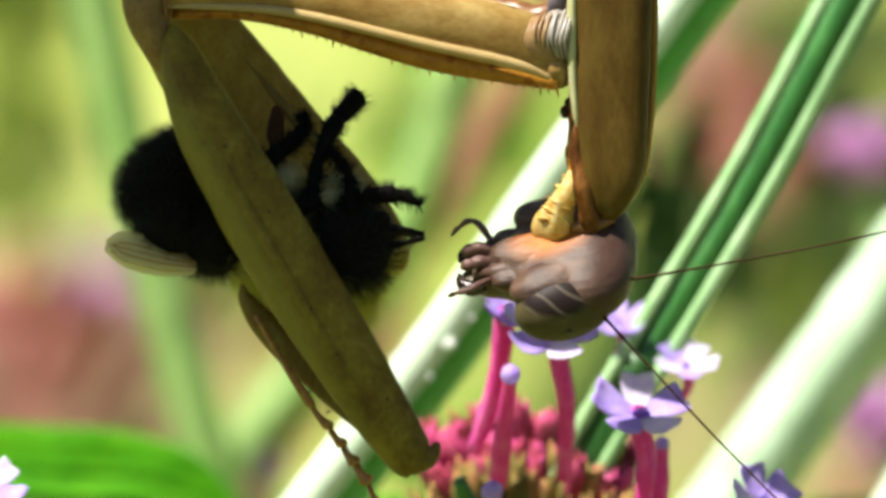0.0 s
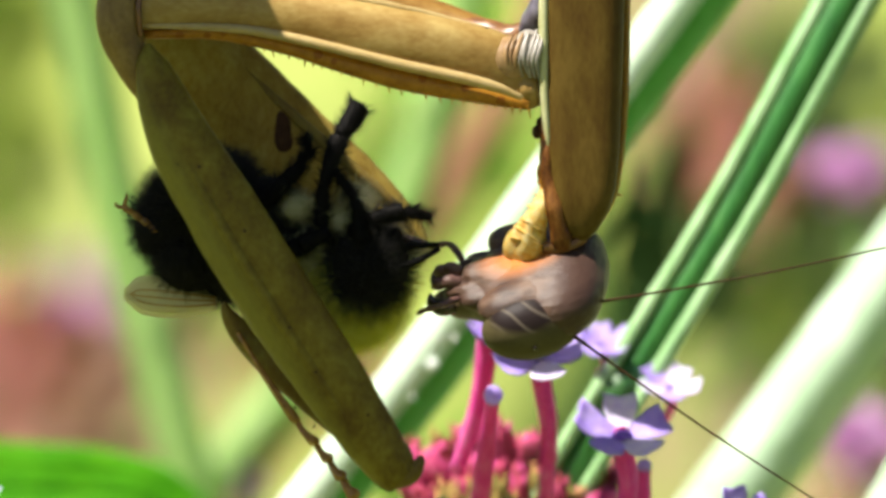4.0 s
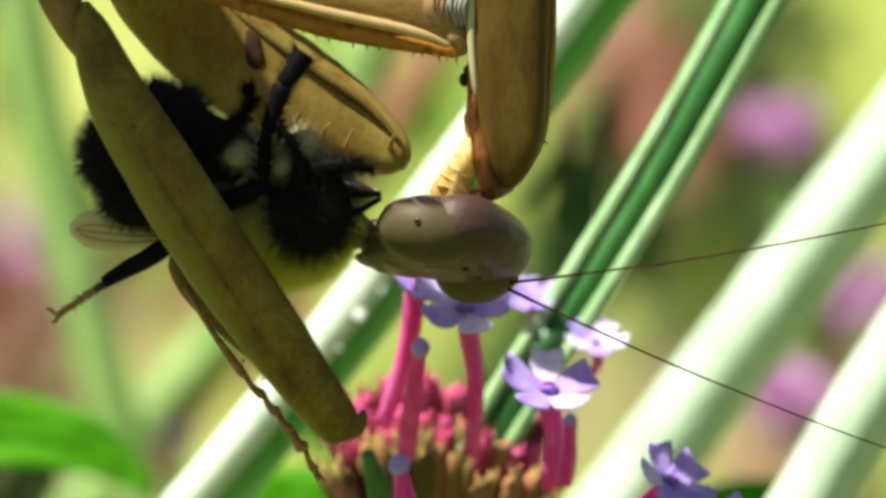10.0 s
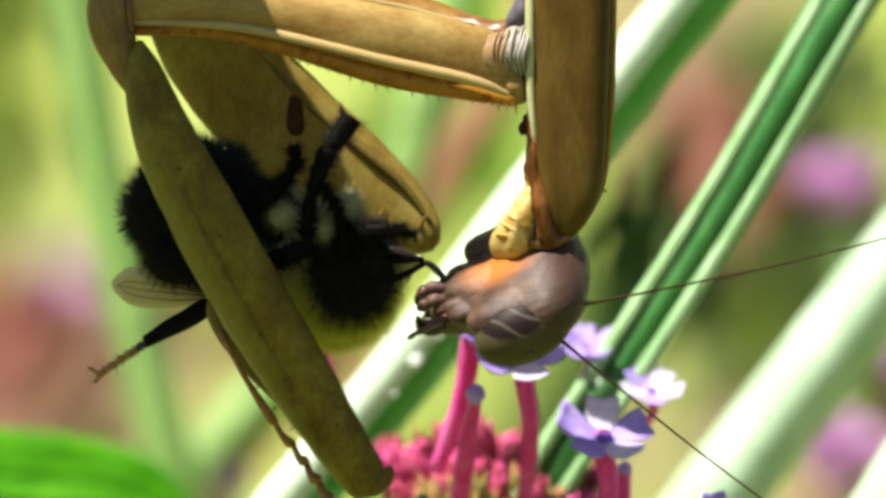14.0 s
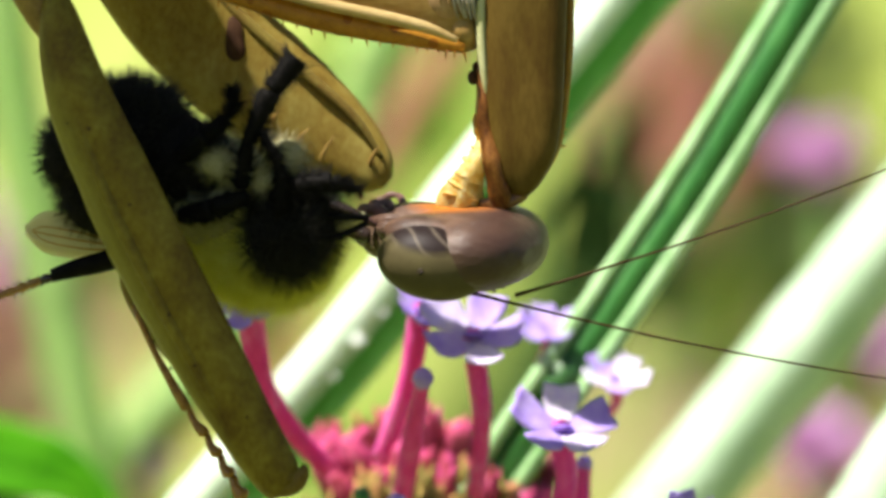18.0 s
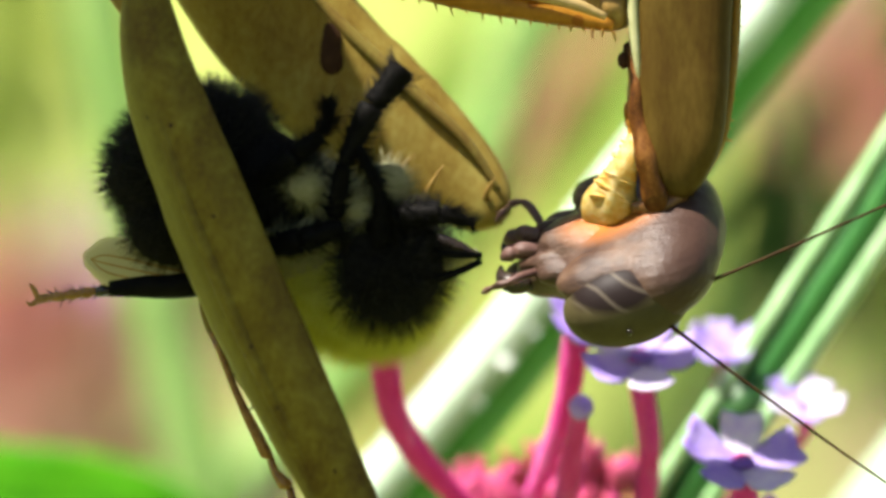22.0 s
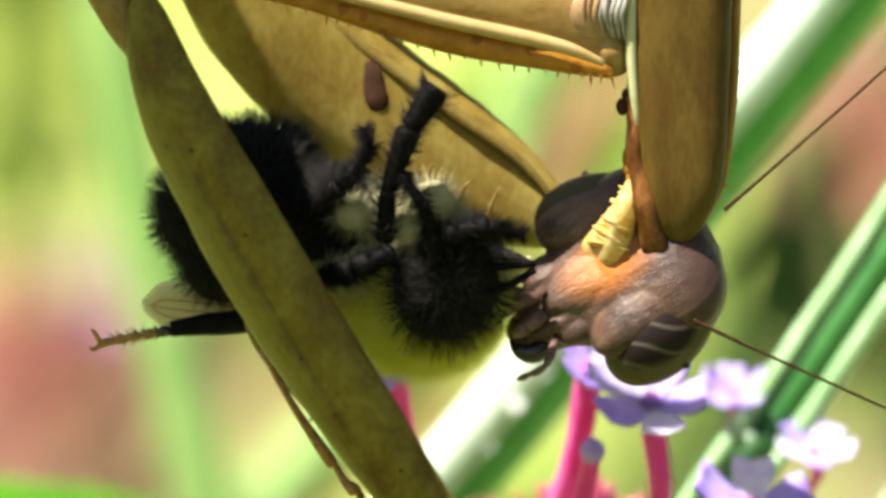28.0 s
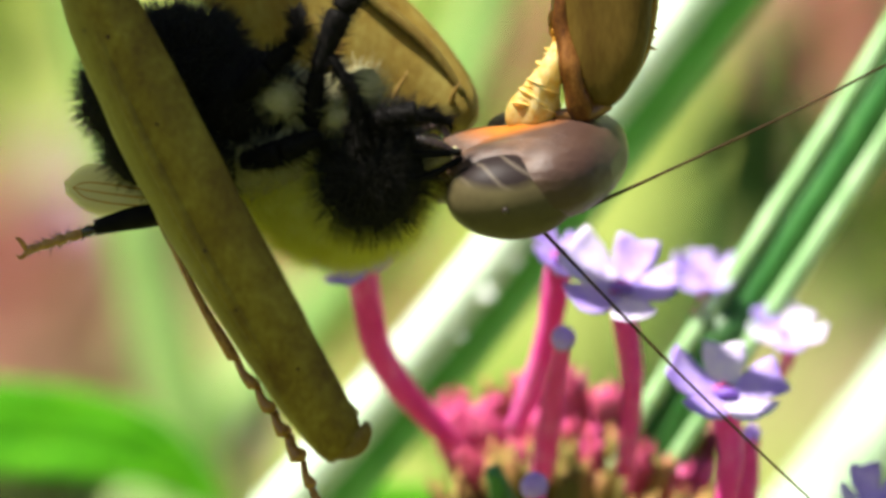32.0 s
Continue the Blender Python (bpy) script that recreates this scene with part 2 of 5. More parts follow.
def eye_material():
    """Buff-green eye; the half towards the back of the head is mauve with dark streaks."""
    m = material("buff_green_eye", [(0.070, 0.056, 0.026), (0.100, 0.084, 0.038)], 2.0, 0.5, 0.10, (1, 1, 1), 0.10, None, 0, 0.0, spec=0.12)
    nt = m.node_tree
    b = nt.nodes["Principled BSDF"]
    old = b.inputs["Base Color"].links[0].from_socket
    tc = nt.nodes.new("ShaderNodeTexCoord")
    sep = nt.nodes.new("ShaderNodeSeparateXYZ")
    nt.links.new(tc.outputs["Object"], sep.inputs[0])
    flip = nt.nodes.new("ShaderNodeMath")
    flip.operation = "MULTIPLY"
    flip.inputs[1].default_value = -1
    nt.links.new(sep.outputs[1], flip.inputs[0])
    both = nt.nodes.new("ShaderNodeCombineXYZ")
    nt.links.new(sep.outputs[0], both.inputs[0])
    nt.links.new(flip.outputs[0], both.inputs[1])
    nt.links.new(sep.outputs[2], both.inputs[2])
    gap = nt.nodes.new("ShaderNodeVectorMath")
    gap.operation = "DISTANCE"
    gap.inputs[1].default_value = (0.0001, 0.0028, 0.00085)
    slim = nt.nodes.new("ShaderNodeVectorMath")
    slim.operation = "MULTIPLY"
    slim.inputs[1].default_value = (0.72, 1, 1)
    nt.links.new(both.outputs[0], slim.inputs[0])
    nt.links.new(slim.outputs[0], gap.inputs[0])
    edge = nt.nodes.new("ShaderNodeMapRange")
    edge.inputs[1].default_value, edge.inputs[2].default_value = 0.00122, 0.00096
    nt.links.new(gap.outputs["Value"], edge.inputs[0])
    wave = nt.nodes.new("ShaderNodeTexWave")
    wave.wave_type, wave.bands_direction = "BANDS", "DIAGONAL"
    wave.inputs["Scale"].default_value = 420
    wave.inputs["Distortion"].default_value = 4.5
    wave.inputs["Detail Scale"].default_value = 0.6
    wave.inputs["Phase Offset"].default_value = 1.2
    nt.links.new(tc.outputs["Object"], wave.inputs["Vector"])
    ramp = nt.nodes.new("ShaderNodeValToRGB")
    ramp.color_ramp.elements[0].position, ramp.color_ramp.elements[1].position = 0.86, 1.0
    ramp.color_ramp.elements[0].color, ramp.color_ramp.elements[1].color = (0.016, 0.010, 0.009, 1), (0.085, 0.068, 0.05, 1)
    nt.links.new(wave.outputs["Fac"], ramp.inputs[0])
    mix = nt.nodes.new("ShaderNodeMix")
    mix.data_type = "RGBA"
    nt.links.new(edge.outputs[0], mix.inputs[0])
    nt.links.new(old, mix.inputs[6])
    nt.links.new(ramp.outputs[0], mix.inputs[7])
    nt.links.new(mix.outputs[2], b.inputs["Base Color"])
    return m


EYE = eye_material()
DARK = material("dark_brown_chitin", [(0.012, 0.008, 0.006), (0.035, 0.02, 0.014)], 0.4, 0.25, 0.3)
PINKPALP = material("pinkish_mouthparts", [(0.09, 0.042, 0.034), (0.20, 0.11, 0.09)], 0.3, 0.35, 0.6, (1, 1, 1), 0.2)
THREAD = material("antenna_brown", [(0.018, 0.009, 0.003), (0.05, 0.026, 0.009)], 0.5, 0.7, 0.1, spec=0.1)
BLACK = material("black_bee_hair", [(0.006, 0.006, 0.005), (0.024, 0.021, 0.016)], 0.5, 0.65, 0.2, spec=0.18)
BLACKSHELL = material("black_bee_shell", [(0.002, 0.002, 0.002), (0.007, 0.006, 0.005)], 0.4, 0.6, 0.6, spec=0.06)
YELLOW = material("yellow_bee_hair", [(0.76, 0.74, 0.14), (0.9, 0.9, 0.3)], 0.6, 0.7, 0.1, (1, 1, 1), 0.6, spec=0.2)
CREAM = material("cream_bee_hair", [(0.36, 0.34, 0.17), (0.60, 0.57, 0.34)], 0.5, 0.7, 0.1, (1, 1, 1), 0.4, spec=0.15)
AMBERLEG = material("amber_tarsus", [(0.20, 0.09, 0.02), (0.42, 0.22, 0.05)], 0.4, 0.25, 0.2, (1, 1, 1), 0.25)
STEM = material("green_stem_skin", [(0.018, 0.105, 0.018), (0.032, 0.165, 0.028), (0.06, 0.225, 0.045)], 1.4, 0.4, 0.3, (1, 1, 0.3), 0.10)
PALESTEM = material("pale_green_stem_skin", [(0.34, 0.50, 0.31), (0.45, 0.61, 0.42), (0.56, 0.69, 0.53)], 2.0, 0.34, 0.25, (1, 1, 0.3), 0.04, spec=0.6)
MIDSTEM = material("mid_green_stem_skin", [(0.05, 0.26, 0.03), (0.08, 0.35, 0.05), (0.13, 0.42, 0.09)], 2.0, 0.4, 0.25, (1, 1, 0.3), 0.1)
# paler copy of the stem skin, with the sunlight put into the colour
SUNSIDE = material("sunlit_pale_stem_skin", [(0.46, 0.62, 0.42), (0.56, 0.71, 0.52), (0.66, 0.78, 0.62)], 2.0, 0.36, 0.25, (1, 1, 0.3), 0.04, spec=0.6)
FARSTEM = material("light_green_stalk", [(0.31, 0.52, 0.14), (0.45, 0.63, 0.23)], 3.0, 0.5, 0.2, (1, 1, 0.3), 0.42)
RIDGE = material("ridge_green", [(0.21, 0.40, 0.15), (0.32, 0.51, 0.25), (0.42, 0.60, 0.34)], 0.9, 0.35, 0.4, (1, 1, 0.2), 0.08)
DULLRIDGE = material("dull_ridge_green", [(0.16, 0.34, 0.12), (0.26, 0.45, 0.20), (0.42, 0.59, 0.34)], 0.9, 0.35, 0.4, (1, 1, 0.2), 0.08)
# stem green darkened for the shadow where the flower overlaps the joint
NODE = material("shadow_dark_node_green", [(0.015, 0.07, 0.012), (0.03, 0.12, 0.02)], 0.8, 0.5, 0.3)
LEAF = material("bright_green_leaf", [(0.05, 0.28, 0.003), (0.10, 0.40, 0.006), (0.17, 0.50, 0.012)], 3.0, 0.7, 0.3, (1, 1, 1), 0.45, spec=0.15)
# leaf green darkened: the shade among far leaves is put into the colour
DARKLEAF = material("shade_dark_green_leaf", [(0.012, 0.032, 0.006), (0.028, 0.06, 0.012)], 3.0, 0.8, 0.3, (1, 1, 1), 0.1, spec=0.1)
REDSTEM = material("reddish_stalk", [(0.28, 0.09, 0.06), (0.42, 0.17, 0.11)], 3.0, 0.5, 0.2, (1, 1, 1), 0.2)
TUBE = material("magenta_corolla_tube", [(0.70, 0.030, 0.28), (0.84, 0.075, 0.42), (0.90, 0.27, 0.62)], 1.4, 0.45, 0.3, (1, 1, 0.3), 0.3, spec=0.3)
CALYX = material("crimson_calyx", [(0.26, 0.03, 0.07), (0.47, 0.06, 0.15), (0.62, 0.15, 0.25)], 1.6, 0.55, 0.4, (1, 1, 0.4), 0.25, spec=0.2, vary=0.45)
GREENCALYX = material("olive_calyx", [(0.13, 0.11, 0.03), (0.26, 0.19, 0.05), (0.42, 0.16, 0.10)], 1.6, 0.6, 0.4, (1, 1, 0.4), 0.25, spec=0.15, vary=0.4)
VIOLET = material("violet_throat", [(0.26, 0.12, 0.58), (0.38, 0.22, 0.70)], 0.6, 0.5, 0.2, (1, 1, 1), 0.4)
PETAL = material("lilac_petal", [(0.42, 0.28, 0.82), (0.56, 0.42, 0.88), (0.70, 0.59, 0.93)], 0.8, 0.5, 0.2, (1, 1, 1), 0.5)
PALEPETAL = material("pale_lilac_petal", [(0.62, 0.52, 0.88), (0.78, 0.71, 0.92), (0.90, 0.87, 0.96)], 1.2, 0.5, 0.2, (1, 1, 1), 0.5)
FARPETAL = material("pink_lilac_bloom", [(0.62, 0.26, 0.58), (0.80, 0.48, 0.82)], 2.0, 0.6, 0.1, (1, 1, 1), 0.4)
# yellow-green chosen so that the unseen ground throws warm light upwards
BOUNCEGREEN = material("bounce_green_ground", [(0.07, 0.08, 0.02), (0.16, 0.19, 0.05)], 40, 0.9, 0.5, spec=0.1)
DROP = material("dew_drop", [(0.8, 0.85, 0.8), (0.9, 0.95, 0.9)], 1.0, 0.05, 0, spec=0.8)


def membrane(name):
    m = bpy.data.materials.new(name)
    m.use_nodes = True
    nt = m.node_tree
    b = nt.nodes["Principled BSDF"]
    b.inputs["Base Color"].default_value = (0.72, 0.68, 0.50, 1)
    b.inputs["Roughness"].default_value = 0.25
    n = nt.nodes.new("ShaderNodeTexNoise")
    n.inputs["Scale"].default_value = 1500
    tc = nt.nodes.new("ShaderNodeTexCoord")
    nt.links.new(tc.outputs["Object"], n.inputs["Vector"])
    bp = nt.nodes.new("ShaderNodeBump")
    bp.inputs["Distance"].default_value = 0.00004
    nt.links.new(n.outputs[0], bp.inputs["Height"])
    nt.links.new(bp.outputs[0], b.inputs["Normal"])
    t = nt.nodes.new("ShaderNodeBsdfTransparent")
    t.inputs[0].default_value = (0.85, 0.82, 0.70, 1)
    glow = nt.nodes.new("ShaderNodeBsdfTranslucent")
    glow.inputs[0].default_value = (0.80, 0.76, 0.58, 1)
    half = nt.nodes.new("ShaderNodeMixShader")
    half.inputs[0].default_value = 0.6
    nt.links.new(b.outputs[0], half.inputs[1])
    nt.links.new(glow.outputs[0], half.inputs[2])
    ms = nt.nodes.new("ShaderNodeMixShader")
    ms.inputs[0].default_value = 0.4
    nt.links.new(half.outputs[0], ms.inputs[1])
    nt.links.new(t.outputs[0], ms.inputs[2])
    nt.links.new(ms.outputs[0], nt.nodes["Material Output"].inputs[0])
    return m


WINGSKIN = membrane("smoky_wing_membrane")


# ---- building ----
ORIGIN = {}


def thing(name, origin, label, category, group="", kind=""):
    ob = new(name)
    ob.location = origin
    ob.empty_display_size = 0.001
    ORIGIN[ob] = Vector(origin)
    return tagged(ob, label, category, group, kind)


def part(name, bm, mat, parent=None, label="", pivot=None, smooth=True):
    """Links bm, in the place's own coordinates, as one mesh under parent."""
    base = ORIGIN[parent] if parent else Vector((0, 0, 0))
    o = Vector(pivot) if pivot is not None else base
    bmesh.ops.translate(bm, verts=bm.verts, vec=-o)
    bmesh.ops.recalc_face_normals(bm, faces=bm.faces)
    me = bpy.data.meshes.new(name)
    bm.to_mesh(me)
    bm.free()
    if smooth:
        me.polygons.foreach_set("use_smooth", [True] * len(me.polygons))
    me.materials.append(mat)
    ob = new(name, me)
    ob.parent = parent
    ob.location = o - base
    ORIGIN[ob] = o
    return tagged(ob, label) if label else ob


def glide(points, n):
    """n places on a smooth curve through the points (vectors or tuples of any length)."""
    pts = [np.array(p, float) for p in points]
    pts = [2 * pts[0] - pts[1]] + pts + [2 * pts[-1] - pts[-2]]
    out = []
    m = len(pts) - 3
    for i in range(n):
        s = i / (n - 1) * m
        j = min(int(s), m - 1)
        f = s - j
        a, b, c, d = pts[j:j + 4]
        out.append(0.5 * (2 * b + (c - a) * f + (2 * a - 5 * b + 4 * c - d) * f * f + (3 * b - a - 3 * c + d) * f ** 3))
    return out


def sweep(bm, points, radii, n=24, seg=14, lobes=None, wobble=0.0, flat=0.0):
    """A limb along a smooth curve. radii: (across the view, along the view) at each point, in metres. lobes: a function of the angle that shapes the section."""
    line = glide(points, n)
    rad = glide([(r, r) if not isinstance(r, tuple) else r for r in radii], n)
    rings = []
    for i, (p, r) in enumerate(zip(line, rad)):
        p = Vector(p)
        t = (Vector(line[min(i + 1, n - 1)]) - Vector(line[max(i - 1, 0)])).normalized()
        ref = Vector((0, 1, 0)) if abs(t.y) < 0.9 else Vector((1, 0, 0))
        a = t.cross(ref).normalized()
        b = a.cross(t).normalized()
        ring = []
        for k in range(seg):
            w = 2 * math.pi * k / seg
            g = lobes(w) if lobes else 1.0
            if wobble:
                g *= 1 + wobble * noise.noise(p * 900 + Vector((math.cos(w), math.sin(w), 0)))
            ring.append(bm.verts.new(p + a * max(r[0], 1e-6) * g * math.cos(w) + b * max(r[1], 1e-6) * g * math.sin(w)))
        rings.append(ring)
    for r0, r1 in zip(rings, rings[1:]):
        for k in range(seg):
            bm.faces.new((r0[k], r0[(k + 1) % seg], r1[(k + 1) % seg], r1[k]))
    bm.faces.new(rings[0][::-1])
    bm.faces.new(rings[-1])
    return bm


def limb(points, radii, **k):
    return sweep(bmesh.new(), points, radii, **k)


def blob(centre, size, turn=(0, 0, 0), bm=None, rough=0.0, u=20, v=14):
    bm = bm or bmesh.new()
    m = Matrix.LocRotScale(centre, Euler([radians(a) for a in turn]), Vector(size))
    made = bmesh.ops.create_uvsphere(bm, u_segments=u, v_segments=v, radius=1, matrix=m)["verts"]
    if rough:
        for w in made:
            d = (w.co - Vector(centre))
            w.co += d * rough * noise.noise(w.co * 1800)
    return bm


def cone(bm, base, tip, r):
    """A thin three-sided spike."""
    t = (tip - base).normalized()
    a = t.orthogonal().normalized()
    b = t.cross(a)
    v = [bm.verts.new(base + (a * math.cos(w) + b * math.sin(w)) * r) for w in (0, 2.094, 4.189)]
    e = bm.verts.new(tip)
    for i in range(3):
        bm.faces.new((v[i], v[(i + 1) % 3], e))
    return bm


def fuzz(centre, size, count, length, rng, turn=(0, 0, 0), sweepback=(0, 0, 0), where=None, r=0.000011):
    """Hairs on an egg-shaped body."""
    bm = bmesh.new()
    rot = Euler([radians(a) for a in turn]).to_matrix()
    c, s, sb = Vector(centre), Vector(size), Vector(sweepback)
    made = 0
    while made < count:
        d = Vector((rng.gauss(0, 1), rng.gauss(0, 1), rng.gauss(0, 1))).normalized()
        if where and not where(d):
            made += 0.2
            continue
        made += 1
        p = c + rot @ Vector((d.x * s.x, d.y * s.y, d.z * s.z))
        nrm = (rot @ Vector((d.x / s.x, d.y / s.y, d.z / s.z))).normalized()
        way = (nrm + sb + Vector((rng.uniform(-.4, .4), rng.uniform(-.4, .4), rng.uniform(-.4, .4)))).normalized()
        cone(bm, p - nrm * length * 0.1, p + way * length * rng.uniform(0.55, 1.15), r)
    return bm


rng = random.Random(7)

# ---- mantis ----
MANTIS_AT = P(1070, 390)
mantis = thing("praying_mantis", MANTIS_AT, "brown and olive praying mantis hanging head down, eating a bee", "insect")


def ridged(w):
    return 1 + 0.05 * math.cos(2 * w) + 0.05 * max(0, math.cos(w * 6)) ** 3


def shield_section(w):
    """Broad flat back with rounded edges."""
    c, d = abs(math.cos(w)), abs(math.sin(w))
    return (c ** 3.4 + d ** 3.4) ** (-1 / 3.4)


cam.data.dof.focus_object = mantis

# pronotum, the long shield above the head
part("pronotum", limb([P(1105, -620), P(1092, -330), P(1082, -60), P(1080, 150), P(1082, 290), P(1076, 350), P(1072, 382), P(1070, 392)],
                      [(L(70), L(60)), (L(75), L(60)), (L(75), L(57)), (L(72), L(52)), (L(60), L(46)), (L(44), L(38)), (L(25), L(26)), (L(6), L(8))], n=56, seg=40, lobes=shield_section, wobble=0.02), BROWN, mantis, "brown shield with finely toothed edges")
bm = bmesh.new()
for i in range(46):
    v = -300 + i * 13.5 + rng.uniform(-3, 3)
    w = 78 if v < 120 else 78 - (v - 120) * 0.085
    cone(bm, P(1081 + w - 4, v), P(1081 + w + rng.uniform(5, 11), v + 4), L(5.5))
part("edge_teeth", bm, GOLD, mantis, "fine row of teeth along the shield")
part("shield_margin", limb([P(1168, -300, 0), P(1161, -60, 0), P(1157, 150, 0), P(1144, 285, 0), P(1122, 345, 0), P(1098, 378, 0)], [L(4), L(6), L(6), L(5), L(4), L(2)], n=36, seg=8, wobble=0.2), GOLD, mantis, "golden translucent margin of the shield")
part("shield_rim", limb([P(1014, -300, -0.9), P(1012, 0, -1.0), P(1013, 120, -0.95), P(1019, 200, -0.85), P(1028, 245, -0.6)], [L(6), L(9), L(8), L(6), L(2)], n=30, seg=8), PALERIM, mantis, "pale rim of the shield")
part("prosternum", limb([P(1016, 110, -0.1), P(1018, 200, -0.3), P(1022, 270, -0.5), P(1032, 335, -0.6), P(1042, 385, -0.5), P(1048, 410, -0.3)], [L(8), L(12), (L(17), L(16)), (L(20), L(18)), (L(18), L(16)), L(10)], n=36, wobble=0.5), PLATE, mantis, "dark amber underside plate")
for u, v, r in ((999, 198, 9), (1006, 182, 7), (1012, 270, 13), (1016, 300, 12), (1010, 285, 9)):
    part("sternal_lobe", blob(P(u, v, -0.3), (L(r), L(r), L(r * 1.3)), rough=0.2), RUST if v < 210 else ORANGE, mantis)
part("neck", limb([P(1022, 284, -0.2), P(1012, 312, -0.35), P(1003, 338, -0.4), P(995, 362, -0.3), P(986, 386, 0.0), P(978, 408, 0.6), P(972, 430, 1.5)], [L(6), (L(12), L(15)), (L(17), L(20)), (L(22), L(24)), (L(30), L(28)), (L(38), L(32)), L(26)], n=44, seg=24, wobble=0.35), NECK, mantis, "bright yellow wrinkled neck membrane")
for i, (u, v, y, r) in enumerate(glide([(1014, 300, -0.3, 10), (1006, 326, -0.38, 15), (998, 350, -0.36, 20), (988, 378, -0.1, 28), (981, 398, 0.3, 35)], 15)):
    part("neck_pleat", blob(P(u + 4 * math.sin(i * 2.2), v, y), (L(r * 1.04), L(r * 1.04), L(3.6 + 2 * math.sin(i * 2.9))), (8 * math.sin(i * 1.7), 24 + 9 * math.sin(i * 1.3), 0), rough=0.16, u=28, v=12), NECK, mantis, "bright yellow pleat of the neck")
part("neck_fold", limb([P(1085, 385, 0), P(1050, 400, -0.2), P(1010, 405, -0.3)], [L(10), L(15), L(8)], n=14, wobble=0.25), SEAM, mantis, "amber fold at the neck")

# near foreleg
def coxa_section(w):
    """Flat-faced, with a crest on top and a low step above the keel."""
    return 1 + 0.10 * math.exp(-((w - math.pi) / 0.35) ** 2) - 0.10 * math.exp(-((w - 1.5 * math.pi) / 0.6) ** 2) + 0.05 * math.exp(-((w - 5.6) / 0.2) ** 2)


part("coxa", limb([P(985, 108, 0.0), P(900, 70, -0.55), P(740, 30, -1), P(560, -8, -1), P(400, -28, -1), P(290, -26, -1), P(238, -12, -1)],
                  [(L(46), L(40)), (L(54), L(42)), (L(52), L(42)), (L(46), L(38)), (L(46), L(38)), (L(44), L(38)), (L(26), L(24))], n=48, seg=40, lobes=coxa_section), TAN, mantis, "tan upper foreleg with a spiny lower edge")
part("coxa_keel", limb([P(985, 150, -0.7), P(895, 130, -0.9), P(765, 106, -1), P(645, 74, -1), P(555, 48, -1), P(430, 24, -1), P(300, 26, -1)], [(L(10), L(12)), (L(18), L(14)), (L(20), L(14)), (L(17), L(14)), (L(14), L(14)), (L(12), L(14)), (L(8), L(10))], n=40, seg=12), ORANGE, mantis, "orange translucent lower keel")
keel = glide([(985, 158), (895, 144), (765, 123), (645, 88), (555, 58), (470, 34)], 30)
for u, v in keel:
    part("spine", cone(bmesh.new(), P(u, v, -1), P(u + rng.uniform(-2, 6), v + rng.uniform(9, 20), -1.2), L(3.4)), ORANGE, mantis)
part("coxa_ridge", limb([P(975, 138, -1.35), P(905, 112, -1.6), P(745, 76, -1.76), P(565, 32, -1.7), P(445, 14, -1.65), P(280, 10, -1.5)], [L(5), L(10), L(10), L(9), L(8), L(4)], n=40, seg=12), PALETAN, mantis, "pale straw-coloured ridge above the keel")
# warty crest; its pale colour stands for the highlight on the upper edge
part("coxa_crest", limb([P(912, 14, -0.75), P(740, -26, -1.15), P(560, -58, -1.1), P(400, -77, -1.05), P(300, -73, -1)], [L(3), L(7), L(7), L(7), L(4)], n=48, seg=10, wobble=0.25), PALETAN, mantis, "warty crest of the upper edge, painted pale for its highlight")
part("hip_joint", blob(P(942, 72, -0.35), (L(58), L(43), L(46)), (0, 14, 0), rough=0.03, u=40, v=30), MAUVE, mantis, "mauve-brown wrinkled joint membrane")
part("hip_skin", blob(P(982, 62, -0.2), (L(30), L(44), L(46)), (0, 6, 0), rough=0.05, u=36, v=28), BLUISH, mantis, "silvery wrinkled skin of the hip")
for i in range(8):
    u, m, j = 950 + 7.5 * i, BLUISH if i > 2 else MAUVE, rng.uniform(-4, 4)
    part("hip_fold", limb([P(u + 10 + j, 26 - 2 * i, -0.85), P(u + j, 50, -1.3), P(u - 3, 74, -1.33), P(u + 4 - j, 98 + i, -1.0)], [L(2), L(rng.uniform(2.4, 4.6)), L(rng.uniform(2.4, 4.6)), L(2)], n=16, seg=8, wobble=0.3), m, mantis)
part("hip_knob", blob(P(980, 120, -0.2), (L(30), L(36), L(40)), (0, -24, 0), rough=0.10), TAN, mantis)
trochanter = part("trochanter", limb([P(292, -84, -0.9), P(262, -44, -1), P(254, 10, -1.2), P(276, 84, -1.5), P(300, 150, -1.7)], [(L(18), L(20)), (L(42), L(40)), (L(42), L(42)), (L(30), L(29)), (L(8), L(10))], n=34, seg=26, wobble=0.05), ELBOW, mantis, "rounded brown elbow of the foreleg")
part("elbow_seam", limb([P(292, -66, -1.75), P(286, -20, -2.0), P(290, 28, -1.95)], [L(4), L(5), L(4)], n=14, seg=8), SEAM, trochanter, "dark seam of the elbow")
NEAR_PIVOT = P(300, 50, -2)
near_femur = part("femur", limb([P(302, 44, -2), P(312, 90, -2.4), P(352, 200, -3), P(432, 345, -3.4), P(512, 480, -3.6), P(600, 620, -3.6), P(680, 745, -3.5), P(722, 806, -3.4), P(742, 826, -3.4)],
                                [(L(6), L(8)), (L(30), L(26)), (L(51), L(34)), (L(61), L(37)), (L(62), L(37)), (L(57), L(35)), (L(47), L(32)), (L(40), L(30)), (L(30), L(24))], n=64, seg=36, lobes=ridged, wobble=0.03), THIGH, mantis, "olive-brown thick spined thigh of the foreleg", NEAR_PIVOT)
